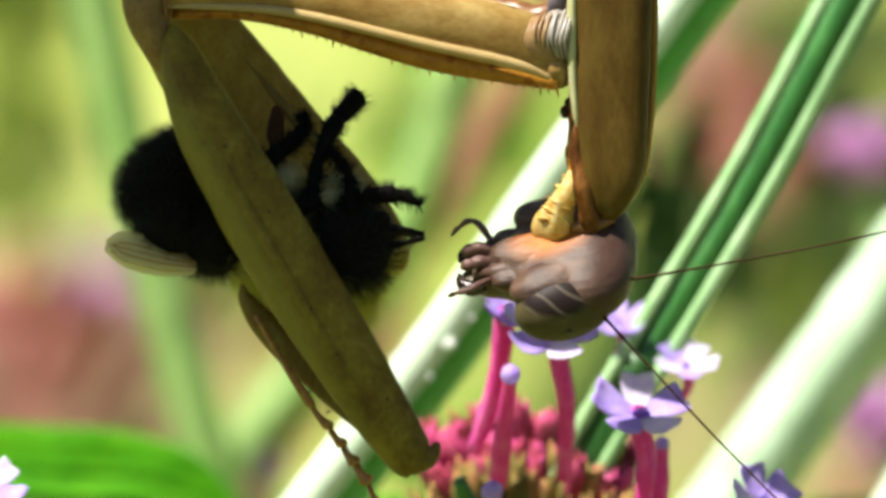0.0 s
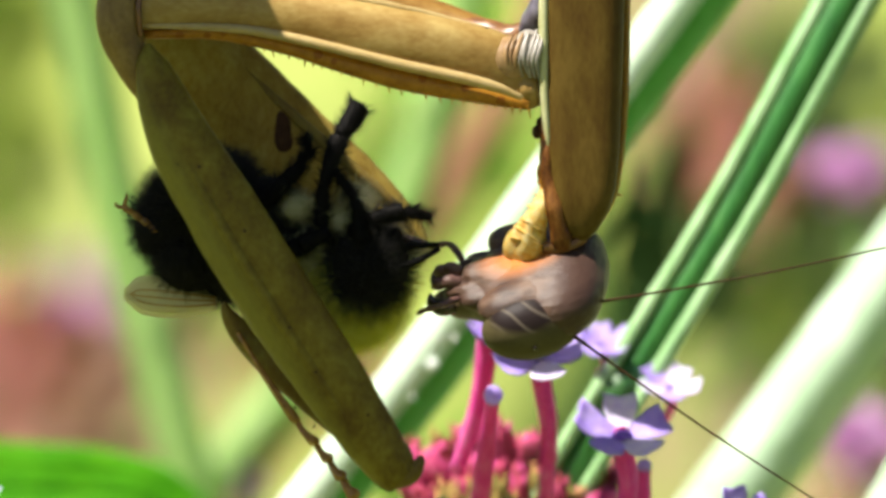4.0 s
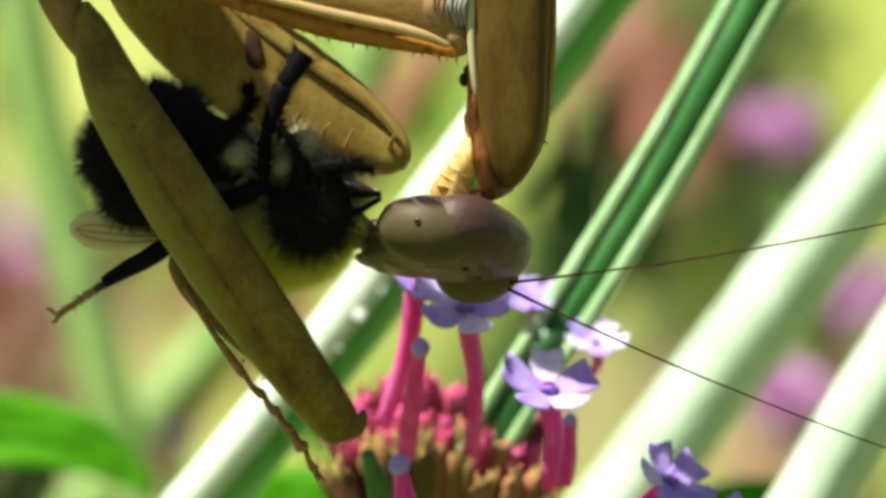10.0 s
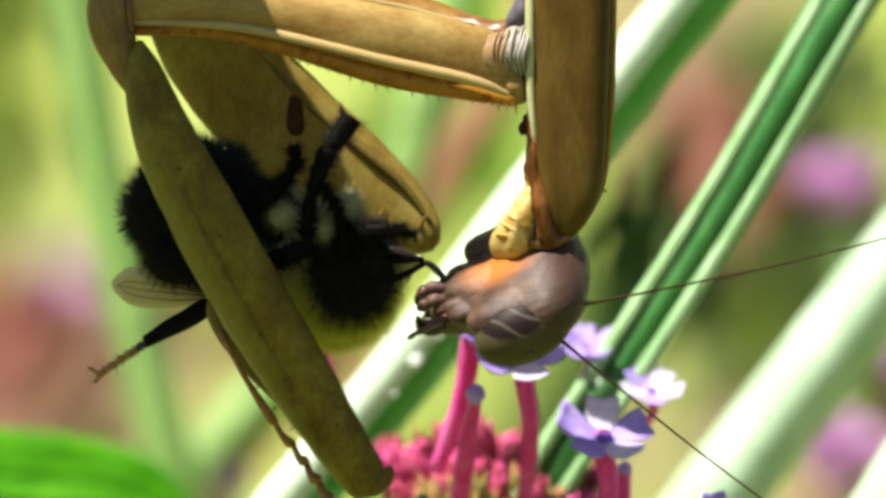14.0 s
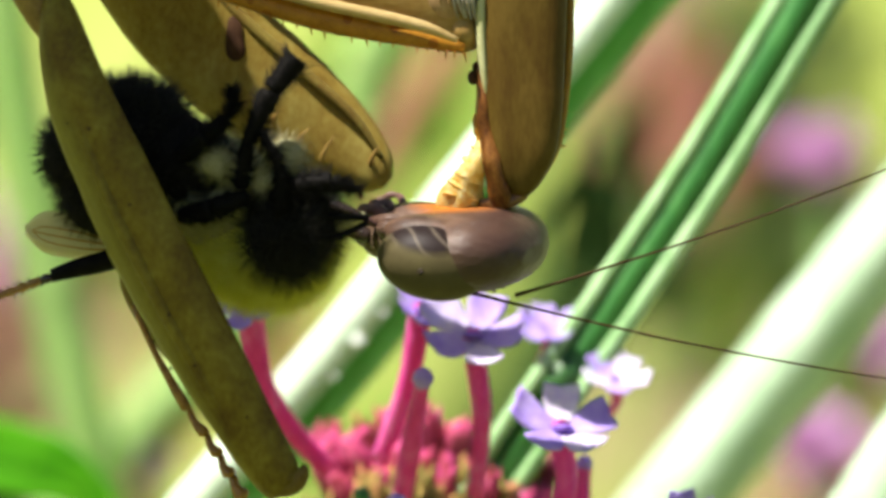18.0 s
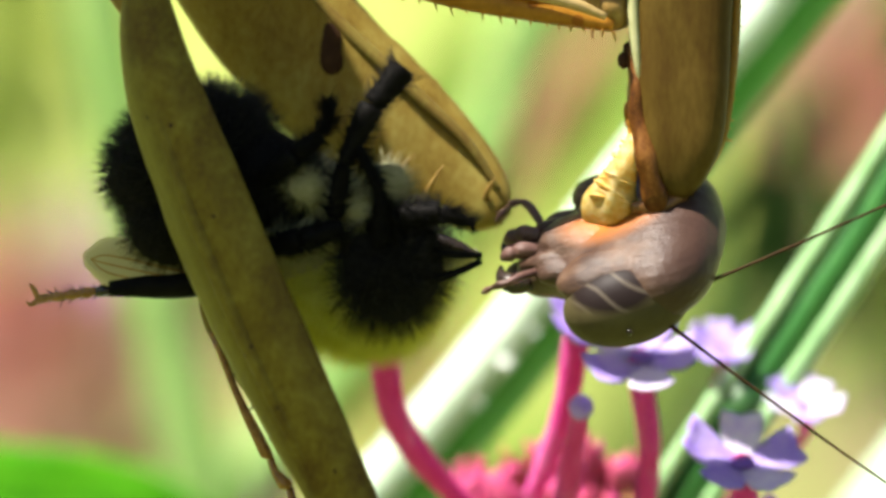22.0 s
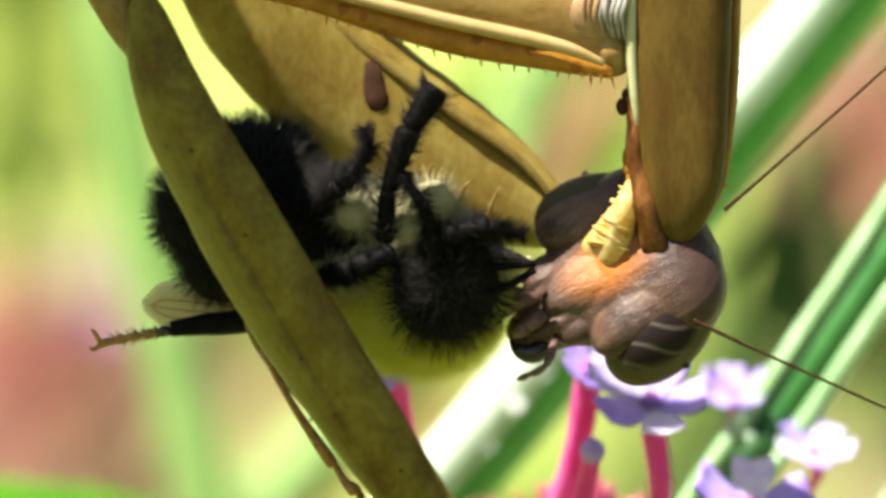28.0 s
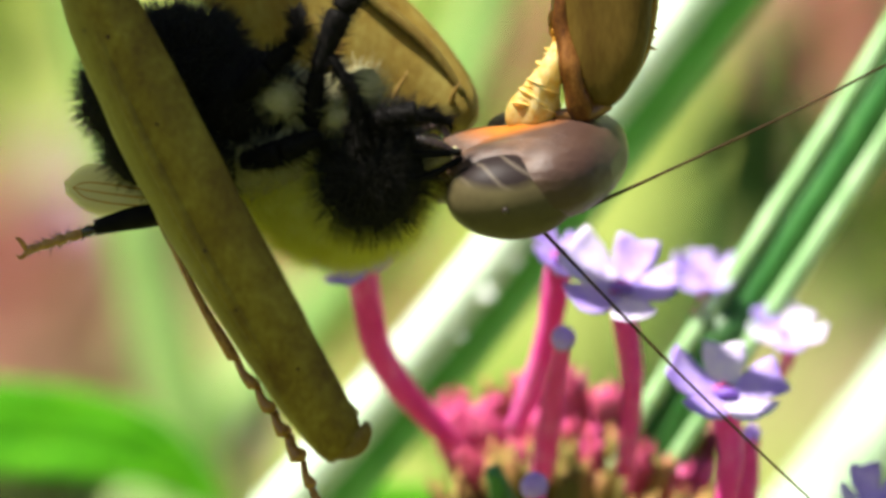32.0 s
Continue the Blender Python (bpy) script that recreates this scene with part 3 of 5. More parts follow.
part("femur_ridge", limb([P(345, 190, -3.6), P(424, 350, -4.1), P(510, 500, -4.3), P(602, 650, -4.2), P(684, 780, -3.95)], [L(5), L(12), L(13), L(11), L(6)], n=30, seg=10), THIGH, near_femur)
part("knee", limb([P(696, 812, -3.4), P(722, 824, -3.4), P(750, 818, -3.4), P(768, 800, -3.4), P(772, 786, -3.4)], [L(16), L(22), L(18), L(11), L(4)], n=18, wobble=0.25), OLIVE, near_femur, "blunt knee with small teeth")
part("tibia", limb([P(720, 800, -2.2), P(640, 742, -1.8), P(556, 665, -1.6), P(476, 588, -1.6), P(434, 536, -1.8), P(424, 506, -2)], [(L(20), L(18)), (L(25), L(20)), (L(29), L(20)), (L(27), L(18)), (L(15), L(12)), (L(3), L(3))], n=30, seg=14, wobble=0.05), OLIVE, near_femur, "shin folded behind the thigh")
for u, v in glide([(452, 575), (512, 660), (580, 730)], 5):
    part("tibia_spine", cone(bmesh.new(), P(u, v, -2), P(u - rng.uniform(2, 6), v + rng.uniform(4, 9), -2.2), L(3)), DARK, near_femur)
TARSUS = [((448, 560), (548, 722), 9), ((548, 722), (582, 764), 10), ((582, 764), (606, 796), 11), ((606, 796), (628, 828), 12), ((628, 828), (650, 862), 14), ((650, 862), (668, 900), 9)]
for a, b, r in TARSUS:
    part("tarsal_segment", limb([P(*a, -2.3), P((a[0] + b[0]) / 2 - 2, (a[1] + b[1]) / 2, -2.5), P(b[0] - 3, b[1] - 6, -2.5), P(*b, -2.5)], [L(r * 0.5), L(r * 0.62), L(r), L(r * 0.4)], n=12, seg=10), AMBERLEG, near_femur, "amber jointed foot")
for dx in (6, 20):
    part("claw", limb([P(664, 894, -2.5), P(668 + dx * .5, 912, -2.6), P(668 + dx, 916, -2.7)], [L(5), L(4), L(1)], n=8, seg=6), AMBERLEG, near_femur)

# far foreleg
# darkened in colour, since no shadow parts it from the near leg
part("far_coxa", limb([P(915, 26, 2.6), P(820, 0, 3.2), P(728, -24, 3.4), P(600, -54, 3.6), P(463, -84, 3.8), P(340, -112, 3.8), P(280, -112, 3.6)],
                      [(L(24), L(28)), (L(32), L(32)), (L(35), L(34)), (L(36), L(34)), (L(36), L(34)), (L(34), L(34)), (L(16), L(22))], n=40, seg=30, lobes=coxa_section), FARTAN, mantis, "orange-tan upper foreleg of the far side, darkened for shadow")
part("hip_collar", limb([P(858, 8, 2.7), P(905, 22, 2.4), P(948, 28, 2.0), P(984, 16, 1.6), P(1006, 0, 1.2)], [L(16), L(27), L(22), L(17), L(15)], n=24, seg=18, wobble=0.12), SEAM, mantis, "dark amber joint collar")
part("hip_knob", limb([P(972, 22, 1.5), P(988, 6, 1.3), P(1004, -18, 1.0), P(1012, -60, 0.8)], [L(8), L(20), L(22), L(14)], n=18, seg=18, wobble=0.1), SLATE, mantis, "dark slate-coloured glossy joint")
FAR_PIVOT = P(560, 200, 3.5)
far_femur = part("far_femur", limb([P(325, -70, 3.4), P(370, -4, 3.6), P(444, 84, 4), P(556, 192, 4.4), P(680, 284, 4.6), P(762, 338, 4.6), P(828, 384, 4.5), P(850, 400, 4.4)],
                                   [(L(34), L(26)), (L(62), L(34)), (L(86), L(42)), (L(92), L(42)), (L(83), L(38)), (L(66), L(32)), (L(38), L(24)), (L(12), L(10))], n=56, seg=26, lobes=ridged, wobble=0.03), INNER, mantis, "amber inner side of the far thigh", FAR_PIVOT)
part("femur_spot", blob(P(586, 184, 3.52), (L(17), L(5), L(36)), (0, -10, 0), rough=0.25), RUST, far_femur, "dark rust-coloured oval spot")
part("femur_ridge", limb([P(455, 20, 3.3), P(565, 122, 3.7), P(700, 228, 3.8), P(785, 295, 3.9), P(838, 360, 4)], [L(5), L(11), L(11), L(9), L(4)], n=30, seg=10), OLIVE, far_femur, "olive outer ridge")
for u, v in ((740, 372), (700, 350), (820, 372), (655, 322), (610, 296)):
    part("thigh_spine", limb([P(u, v, 4), P(u + 4, v - 16, 3.5), P(u + rng.uniform(10, 18), v - rng.uniform(26, 42), 3)], [L(5), L(3.5), L(0.8)], n=8, seg=7), TAN, far_femur, "curved amber spine")

# head: mouth to -x, face to -z, made about its own centre, sizes in mm
HEAD_AT = P(968, 484)


def H(x, y, z):
    return HEAD_AT + Vector((x, y, z)) * 0.001


def head_mesh():
    """The triangular shield of the head, broad at the eyes and narrow at the mouth."""
    bm = bmesh.new()
    n, seg = 34, 32
    prof = glide([(-3.75, 0.75, 0.45, -0.3), (-3.3, 1.15, 0.8, -0.25), (-2.4, 1.45, 1.0, -0.15), (-1.3, 2.2, 1.25, -0.1), (0.1, 3.05, 1.5, -0.05), (1.4, 3.3, 1.58, 0), (2.3, 3.0, 1.42, 0), (3.0, 2.2, 1.0, 0), (3.4, 0.9, 0.35, 0)], n)
    rings = []
    for x, w, d, z0 in prof:
        ring = []
        for k in range(seg):
            a = 2 * math.pi * k / seg
            c, s = math.cos(a), math.sin(a)
            ring.append(bm.verts.new(H(x, max(w, 0.05) * math.copysign(abs(c) ** 0.85, c), z0 + max(d, 0.05) * math.copysign(abs(s) ** 0.8, s))))
        rings.append(ring)
    for r0, r1 in zip(rings, rings[1:]):
        for k in range(seg):
            bm.faces.new((r0[k], r0[(k + 1) % seg], r1[(k + 1) % seg], r1[k]))
    bm.faces.new(rings[0][::-1])
    bm.faces.new(rings[-1])
    return bm


bm = head_mesh()
for s in (-1, 1):
    # cheek: one broad smooth swelling, slim at the mouth
    blob(H(0.35, 1.72 * s, 0.52), (0.0024, 0.00118, 0.00086), (0, 4, -17 * s), bm, 0.03, 32, 24)
    blob(H(-1.7, 1.1 * s, 0.30), (0.0012, 0.00062, 0.00052), (0, 8, -12 * s), bm, 0.05, 24, 16)
    # folds of the underlip
    sweep(bm, [H(-1.4, 0.85 * s, 0.72), H(-2.5, 0.85 * s, 0.62), H(-3.5, 0.72 * s, 0.42)], [0.00016, 0.00030, 0.00016], n=14, seg=12, wobble=0.08)
    sweep(bm, [H(-1.0, 0.34 * s, 0.92), H(-2.2, 0.36 * s, 0.82), H(-3.3, 0.30 * s, 0.55)], [0.00012, 0.00026, 0.00014], n=14, seg=12, wobble=0.1)
blob(H(-0.2, 0, 0.70), (0.0026, 0.00125, 0.00062), (0, 5, 0), bm, 0.05)
head = part("head", bm, HEAD, mantis, "glossy mauve-brown triangular head with an orange nape", HEAD_AT)
fuse = head.modifiers.new("fuse", "REMESH")
fuse.mode, fuse.voxel_size, fuse.use_smooth_shade = "VOXEL", 0.00007, True
ease = head.modifiers.new("ease", "SMOOTH")
ease.factor, ease.iterations = 0.5, 4
for s in (-1, 1):
    eye = part("eye", blob(H(0.3, 2.40 * s, -0.42 - 0.12 * s), (0.00222, 0.00150, 0.00148), (0, 6, -20 * s), u=40, v=30), EYE, head, "large buff-green compound eye with a dark saddle")
    part("pupil_spot", blob(H(0.55, 3.97 * s, -0.35), (0.00013, 0.00008, 0.00013), u=10, v=8), DARK, eye, "tiny black false pupil")
    palp = part("maxillary_palp", limb([H(-2.9, 1.15 * s, 0.45), H(-3.3, 1.75 * s, 0.8), H(-3.6, 2.05 * s, 0.9)], [0.00014, 0.00016, 0.00013], n=12, seg=8), PINKPALP, head, "slender jointed feeler of the mouth")
    part("palp_joint", limb([H(-3.6, 2.05 * s, 0.9), H(-3.95, 2.1 * s, 0.86), H(-4.25, 2.0 * s, 0.72)], [0.00009, 0.00014, 0.00009], n=10, seg=8), PINKPALP, palp)
    part("palp_tip", limb([H(-4.25, 2.0 * s, 0.72), H(-4.5, 1.92 * s, 0.55), H(-4.7, 1.8 * s, 0.36)], [0.00008, 0.00012, 0.00005], n=10, seg=8), PINKPALP, palp)
    lab = part("labial_palp", limb([H(-2.9, 0.35 * s, 0.7), H(-3.3, 0.42 * s, 0.85), H(-3.6, 0.45 * s, 0.82)], [0.00022, 0.0003, 0.00024], n=12, seg=10), PINKPALP, head, "pinkish lower feeler")
    part("palp_tip", limb([H(-3.6, 0.45 * s, 0.82), H(-3.85, 0.45 * s, 0.76), H(-4.1, 0.4 * s, 0.62)], [0.00022, 0.00026, 0.00014], n=10, seg=10), PINKPALP, lab)
    part("mandible", limb([H(-3.2, 1.0 * s, -0.1), H(-3.8, 1.1 * s, 0), H(-4.2, 0.8 * s, 0.1), H(-4.3, 0.35 * s, 0.2)], [0.0003, 0.00036, 0.00026, 0.00006], n=14, seg=10), DARK, head, "dark biting jaw")
    part("ocellus", blob(H(2.0, 0.38 * s, -1.58), (0.00010, 0.00010, 0.00006), u=10, v=8), EYE, head, "small glassy ocellus")
    part("antenna_socket", blob(H(1.3, 0.62 * s, -1.62), (0.00016, 0.00016, 0.0001), u=12, v=8), DARK, head)
part("labrum", blob(H(-3.6, 0, -0.55), (0.00075, 0.0007, 0.0003), (0, 12, 0)), HEAD, head, "rounded upper lip")
part("clypeus", blob(H(-2.1, 0, -1.02), (0.0010, 0.0010, 0.0003), (0, 12, 0)), FACE, head, "buff face plate")
part("frontal_shield", blob(H(0.0, 0, -1.48), (0.0009, 0.0011, 0.00014), (0, 6, 0)), FACE, head, "buff forehead plate")
ANT_A, ANT_B = P(1108, 498, -0.6), P(1068, 562, -1.0)
antennae = []
for at0 in (ANT_A, ANT_B):
    pts = [at0 + Vector((d, 0, -0.0003 * math.sin(d * 160))) for d in (0, 0.0005, 0.003, 0.008, 0.014, 0.02, 0.025)]
    antennae.append(part("antenna", limb(pts, [0.00011, 0.000075, 0.000056, 0.000048, 0.00004, 0.00003, 0.000016], n=60, seg=7), THREAD, mantis, "long thin brown antenna", at0))

# ---- bumblebee, made along its own axis: head to +x ----
BEE_AT = Vector((0, 0, 0))
bee = thing("bumblebee", BEE_AT, "dead black and yellow furry bumblebee held in the mantis's forelegs", "bee")
CA, SA = math.cos(radians(25)), math.sin(radians(25))


def B(u, v, y=0.0):
    du, dv = (u - 517), (v - 378)
    return Vector((L(du * CA + dv * SA), y / 1000, -L(-du * SA + dv * CA)))


abdomen = part("abdomen", blob(B(396, 308, 0.3), (L(86), L(95), L(116)), (0, 38, 0), rough=0.03), BLACKSHELL, bee, "black rounded abdomen")
part("abdomen_fur", fuzz(B(396, 308, 0.3), (L(84), L(93), L(114)), 8000, L(36), rng, (0, 38, 0), r=0.000019), BLACK, abdomen, "short black fur")
tail = part("abdomen_tip", blob(B(368, 402, 0.2), (L(60), L(68), L(58)), (0, 20, 0), rough=0.03), BLACKSHELL, bee, "black tail")
part("tail_fur", fuzz(B(368, 402, 0.2), (L(58), L(66), L(56)), 2200, L(30), rng, r=0.000014), BLACK, tail, "sparse black fur")
waist = part("waist", blob(B(452, 400, 0.4), (L(72), L(82), L(84)), rough=0.04), BLACKSHELL, bee, "black narrow part between abdomen and thorax")
part("waist_fur", fuzz(B(452, 400, 0.4), (L(70), L(80), L(82)), 2600, L(32), rng, r=0.000015), BLACK, waist, "short black fur")
thorax = part("thorax", blob(B(560, 400, 0.6), (L(125), L(100), L(100)), (0, 10, 0), rough=0.03), CREAM, bee, "olive furry side of the thorax")
part("thorax_fur", fuzz(B(560, 400, 0.6), (L(122), L(98), L(97)), 4200, L(28), rng, r=0.000010), CREAM, thorax, "cream and olive fur")
breast = part("breast", blob(B(512, 346, -0.5), (L(92), L(74), L(74)), (0, 10, 0), rough=0.08), BLACKSHELL, bee, "black breast between the legs")
part("breast_fur", fuzz(B(512, 346, -0.5), (L(90), L(72), L(72)), 2600, L(26), rng, r=0.000010), BLACK, breast, "black fur")
collar = part("collar", blob(B(624, 476, 0.7), (L(122), L(98), L(94)), (0, -8, 0), rough=0.03), YELLOW, bee, "yellow furry back of the thorax")
part("collar_fur", fuzz(B(624, 476, 0.7), (L(120), L(97), L(92)), 15000, L(36), rng, (0, -8, 0), (0.2, 0, -0.3), r=0.000010), YELLOW, collar, "dense lemon-yellow fur")
for u, v, y, r in ((560, 345, -2.2, 32), (672, 335, -1.7, 40), (640, 372, -2.0, 34), (540, 430, -1.9, 30)):
    tuft = part("pale_tuft", blob(B(u, v, y), (L(r * .8), L(r * 0.5), L(r * 0.7)), rough=0.2), CREAM, bee, "cream-coloured tuft of fur")
    part("tuft_fur", fuzz(B(u, v, y), (L(r * .8), L(r * 0.5), L(r * 0.6)), 700, L(32), rng, r=0.000010), CREAM, tuft)
beehead = part("head", blob(B(678, 452, -0.9), (L(76), L(82), L(88)), (0, 6, 0), rough=0.03), BLACKSHELL, bee, "black head")
part("head_fur", fuzz(B(678, 452, -0.9), (L(74), L(80), L(86)), 6000, L(36), rng, r=0.000014), BLACK, beehead, "short black fur")
part("eye", blob(B(706, 438, -2.3), (L(24), L(18), L(52)), (0, 16, 0)), BLACKSHELL, beehead, "shiny black oval eye")
part("mandible", limb([B(738, 412, -1.6), B(772, 420, -1.8), B(800, 432, -1.8)], [L(12), L(9), L(4)], n=12, seg=8), DARK, beehead, "dark jaw")
part("proboscis", limb([B(740, 448, -1.2), B(764, 440, -1.3), B(790, 434, -1.4), B(800, 424, -1.4)], [L(16), L(13), L(8), L(4)], n=14, seg=8), CREAM, beehead, "pale broken mouthpart")
for k in range(2):
    part("antenna", limb([B(716, 470 - 40 * k, -2), B(760, 462 - 30 * k, -2.4), B(806, 440 - 8 * k, -2.2)], [L(7), L(6), L(5)], n=14, seg=7), BLACKSHELL, beehead, "short bent antenna")
part("cheek_tuft", fuzz(B(742, 478, -0.6), (L(22), L(26), L(40)), 300, L(34), rng, (0, 0, 0), (0.8, 0, 0)), YELLOW, beehead, "yellow bristles")


def bee_leg(name, joints, radii, label):
    """Straight jointed pieces, each with its bristles; radii: at the start and the end of each piece."""
    leg = None
    for i, (a, b) in enumerate(zip(joints, joints[1:])):
        r0, r1 = radii[i]
        mid = a.lerp(b, 0.55)
        bm = limb([a, a.lerp(b, 0.12), mid, a.lerp(b, 0.9), b], [L(r0 * 0.85), L(r0), L((r0 + r1) * 0.52), L(r1), L(r1 * 0.8)], n=14, seg=10, wobble=0.12)
        way = (b - a).normalized()
        for _ in range(150):
            f = rng.random()
            d = Vector((rng.uniform(-1, 1), rng.uniform(-1, 0.4), rng.uniform(-1, 1)))
            d = (d - way * d.dot(way)).normalized()
            r = L(r0 + (r1 - r0) * f)
            p = a.lerp(b, f) + d * r * 0.8
            cone(bm, p, p + (d + way * rng.uniform(0.2, 1.0)) * L(rng.uniform(9, 24)), L(1.1))
        piece = part(name if i == 0 else ("shin", "foot", "claw")[i - 1], bm, BLACKSHELL, leg or bee, label if i == 0 else "")
        leg = leg or piece
    return leg


bee_leg("middle_leg", [B(600, 385, -2.3), B(610, 312, -2.8), B(648, 228, -2.9), B(690, 174, -2.9)], [(13, 11), (11, 18), (16, 21)], "dark hairy leg sticking up")
bee_leg("front_leg", [B(650, 402, -2.2), B(690, 380, -2.8), B(748, 374, -3), B(796, 390, -2.9)], [(13, 15), (13, 17), (11, 5)], "dark hairy foreleg")
bee_leg("bent_leg", [B(498, 342, -2.2), B(545, 300, -2.8), B(578, 272, -2.9), B(592, 246, -2.9), B(584, 226, -2.8)], [(13, 17), (15, 10), (5, 5), (4, 2)], "dark bent leg")
bee_leg("folded_leg", [B(630, 288, -2.9), B(662, 345, -3.1), B(668, 422, -2.8)], [(7, 9), (9, 12)], "dark folded leg")
bee_leg("thigh", [B(500, 432, -2.2), B(556, 420, -2.6), B(612, 398, -2.7)], [(13, 19), (18, 12)], "dark thigh")
HIND_AT = B(452, 486, 0)
hind = part("hind_leg", limb([B(452, 486, 0), B(410, 490, -0.4), B(350, 500, -0.6), B(290, 512, -0.8)], [L(3), L(16), L(16), L(11)], n=20, seg=10, wobble=0.2), BLACKSHELL, bee, "dark hind leg stretched out with amber foot", HIND_AT)
for i in range(5):
    a = (292 - 20 * i, 512 + 5 * i)
    part("foot_segment", limb([B(*a, -0.8), B(a[0] - 12, a[1] + 3, -0.8), B(a[0] - 22, a[1] + 6, -0.8)], [L(4.5), L(8.5 - i * 0.5), L(4.5)], n=8, seg=8), DARK if i < 1 else AMBERLEG, hind)
for dv in (-16, 8):
    part("foot_claw", limb([B(194, 538, -0.8), B(184, 538 + dv, -0.9), B(178, 534 + dv, -0.9)], [L(4), L(3), L(1)], n=8, seg=6), AMBERLEG, hind)
bm = bmesh.new()
for i in range(260):
    f = rng.random() ** 1.5
    p = B(440 - 240 * f, 486 + 48 * f, -0.6)
    d = Vector((rng.uniform(-1, .2), rng.uniform(-1, 1), rng.uniform(-1, 1))).normalized()
    cone(bm, p, p + d * L(rng.uniform(12, 24)), L(1.6))
part("hind_leg_hairs", bm, BLACK, hind)


def wing_mesh(y, droop):
    bm = bmesh.new()
    top = glide([(412, 468), (352, 436 + droop), (284, 424 + droop), (248, 448 + droop)], 14)
    low = glide([(412, 492), (352, 496 + droop), (284, 488 + droop), (250, 460 + droop)], 14)
    grid = []
    for i, (a, b) in enumerate(zip(top, low)):
        grid.append([bm.verts.new(B(*(a + (b - a) * k / 4), y + 0.06 * math.sin(k * 1.6 + i * 0.4))) for k in range(5)])
    for r0, r1 in zip(grid, grid[1:]):
        for k in range(4):
            bm.faces.new((r0[k], r0[k + 1], r1[k + 1], r1[k]))
    ext = bmesh.ops.extrude_face_region(bm, geom=bm.faces[:])
    bmesh.ops.translate(bm, verts=[g for g in ext["geom"] if isinstance(g, bmesh.types.BMVert)], vec=(0, 0.00002, 0))
    return bm


for y, droop in ((0.2, 0), (0.5, 6)):
    wing = part("wing", wing_mesh(y, droop), WINGSKIN, bee, "small smoky translucent wing")
    for k in range(3):
        part("wing_vein", limb([B(410, 486 - 6 * k, y - .03), B(352, 486 - 12 * k + droop, y - .05), B(284, 474 - 12 * k + droop, y - .03), B(260, 456 + droop, y)], [L(1.6), L(1.1), L(.9), L(.6)], n=16, seg=6), AMBERLEG, wing)

# ---- flower head behind the mantis ----
verbena = thing("verbena_flower_head", P(930, 1010, 14), "cluster of magenta tubes and lilac flowers on a green stem", "flower")
PETALWAYS = 5


def petal_mesh(centre, way, up, size, cup=0.25, curl=0.0):
    """One notched petal with thickness, from the throat outwards along way."""
    bm = bmesh.new()
    side = way.cross(up).normalized()
    grid = []
    for i in range(8):
        f = i / 7
        w = 0.34 + 0.46 * math.sin(min(1, f * 1.05) * math.pi * 0.62) ** 1.3
        row = []
        for k in range(7):
            g = (k - 3) / 3
            notch = 0.16 * (1 - abs(g)) * f ** 4
            out = f - notch - 0.16 * g * g * f ** 2
            lift = cup * f * f + 0.10 * g * g * f - curl * f ** 3 + 0.04 * noise.noise(centre * 3000 + Vector((i, k, 0)))
            row.append(bm.verts.new(centre + way * size * (0.1 + out) + side * size * 0.5 * w * g + up * size * lift))
        grid.append(row)
    for r0, r1 in zip(grid, grid[1:]):
        for k in range(6):
            bm.faces.new((r0[k], r0[k + 1], r1[k + 1], r1[k]))
    ext = bmesh.ops.extrude_face_region(bm, geom=bm.faces[:])
    bmesh.ops.translate(bm, verts=[g for g in ext["geom"] if isinstance(g, bmesh.types.BMVert)], vec=up * size * 0.03)
    return bm


def floret(base, throat, size, turn=0.0, lean=(0, -0.3, 0), mats=None, r=19, parent=None, bow=None):
    """A corolla tube from base to throat with five petals at its mouth."""
    parent = parent or verbena
    up = ((throat - base).normalized() + Vector(lean)).normalized()
    du, dv = bow or (rng.choice((-11, 11)), 0)
    mid = (base + throat) / 2 + Vector((L(du), 0, -L(dv)))
    f = part("floret", limb([base, mid, throat - up * L(14), throat - up * L(2)], [L(r * 0.66), L(r * 0.88), L(r * 0.95), L(r * 0.9)], n=20, seg=14, wobble=0.12), TUBE, parent, "magenta tube with lilac petals")
    a = up.orthogonal().normalized()
    b = up.cross(a)
    for k in range(5):
        w = turn + 2 * math.pi * k / 5
        way = a * math.cos(w) + b * math.sin(w)
        m = mats[k % len(mats)] if mats else PETAL
        part("petal", petal_mesh(throat, way, up, size * rng.uniform(0.88, 1.1), rng.uniform(0.24, 0.42), rng.uniform(0, 0.16)), m, f)
    part("throat", blob(throat + up * L(4), (L(r * 0.92), L(r * 0.92), L(r * 0.42))), VIOLET, f)
    return f


def bud(base, tip, r, knob):
    t = (tip - base).normalized()
    f = part("bud", limb([base, base.lerp(tip, 0.4), base.lerp(tip, 0.85), tip], [L(r), L(r * 1.15), L(r * 0.8), L(r * 0.8)], n=16, seg=12, wobble=0.05), TUBE, verbena, "closed magenta bud with a lilac tip")
    part("bud_tip", blob(tip + t * L(knob * 0.4), (L(knob), L(knob), L(knob * 1.1)), rough=0.12), PETAL, f)
    return f


floret(P(838, 800, 13), P(897, 556, 10), L(54), 0.3, (0.15, -0.3, 0), [PETAL], 21)
floret(P(1000, 850, 13), P(982, 592, 9), L(88), 0.95, (0.05, -0.42, 0), [PALEPETAL, PETAL, PETAL, PALEPETAL, PETAL], 19)
floret(P(756, 822, 14), P(612, 560, 10), L(72), 0.5, (0.1, -0.35, 0), [PETAL, PETAL, PALEPETAL], 24, bow=(-34, 12))
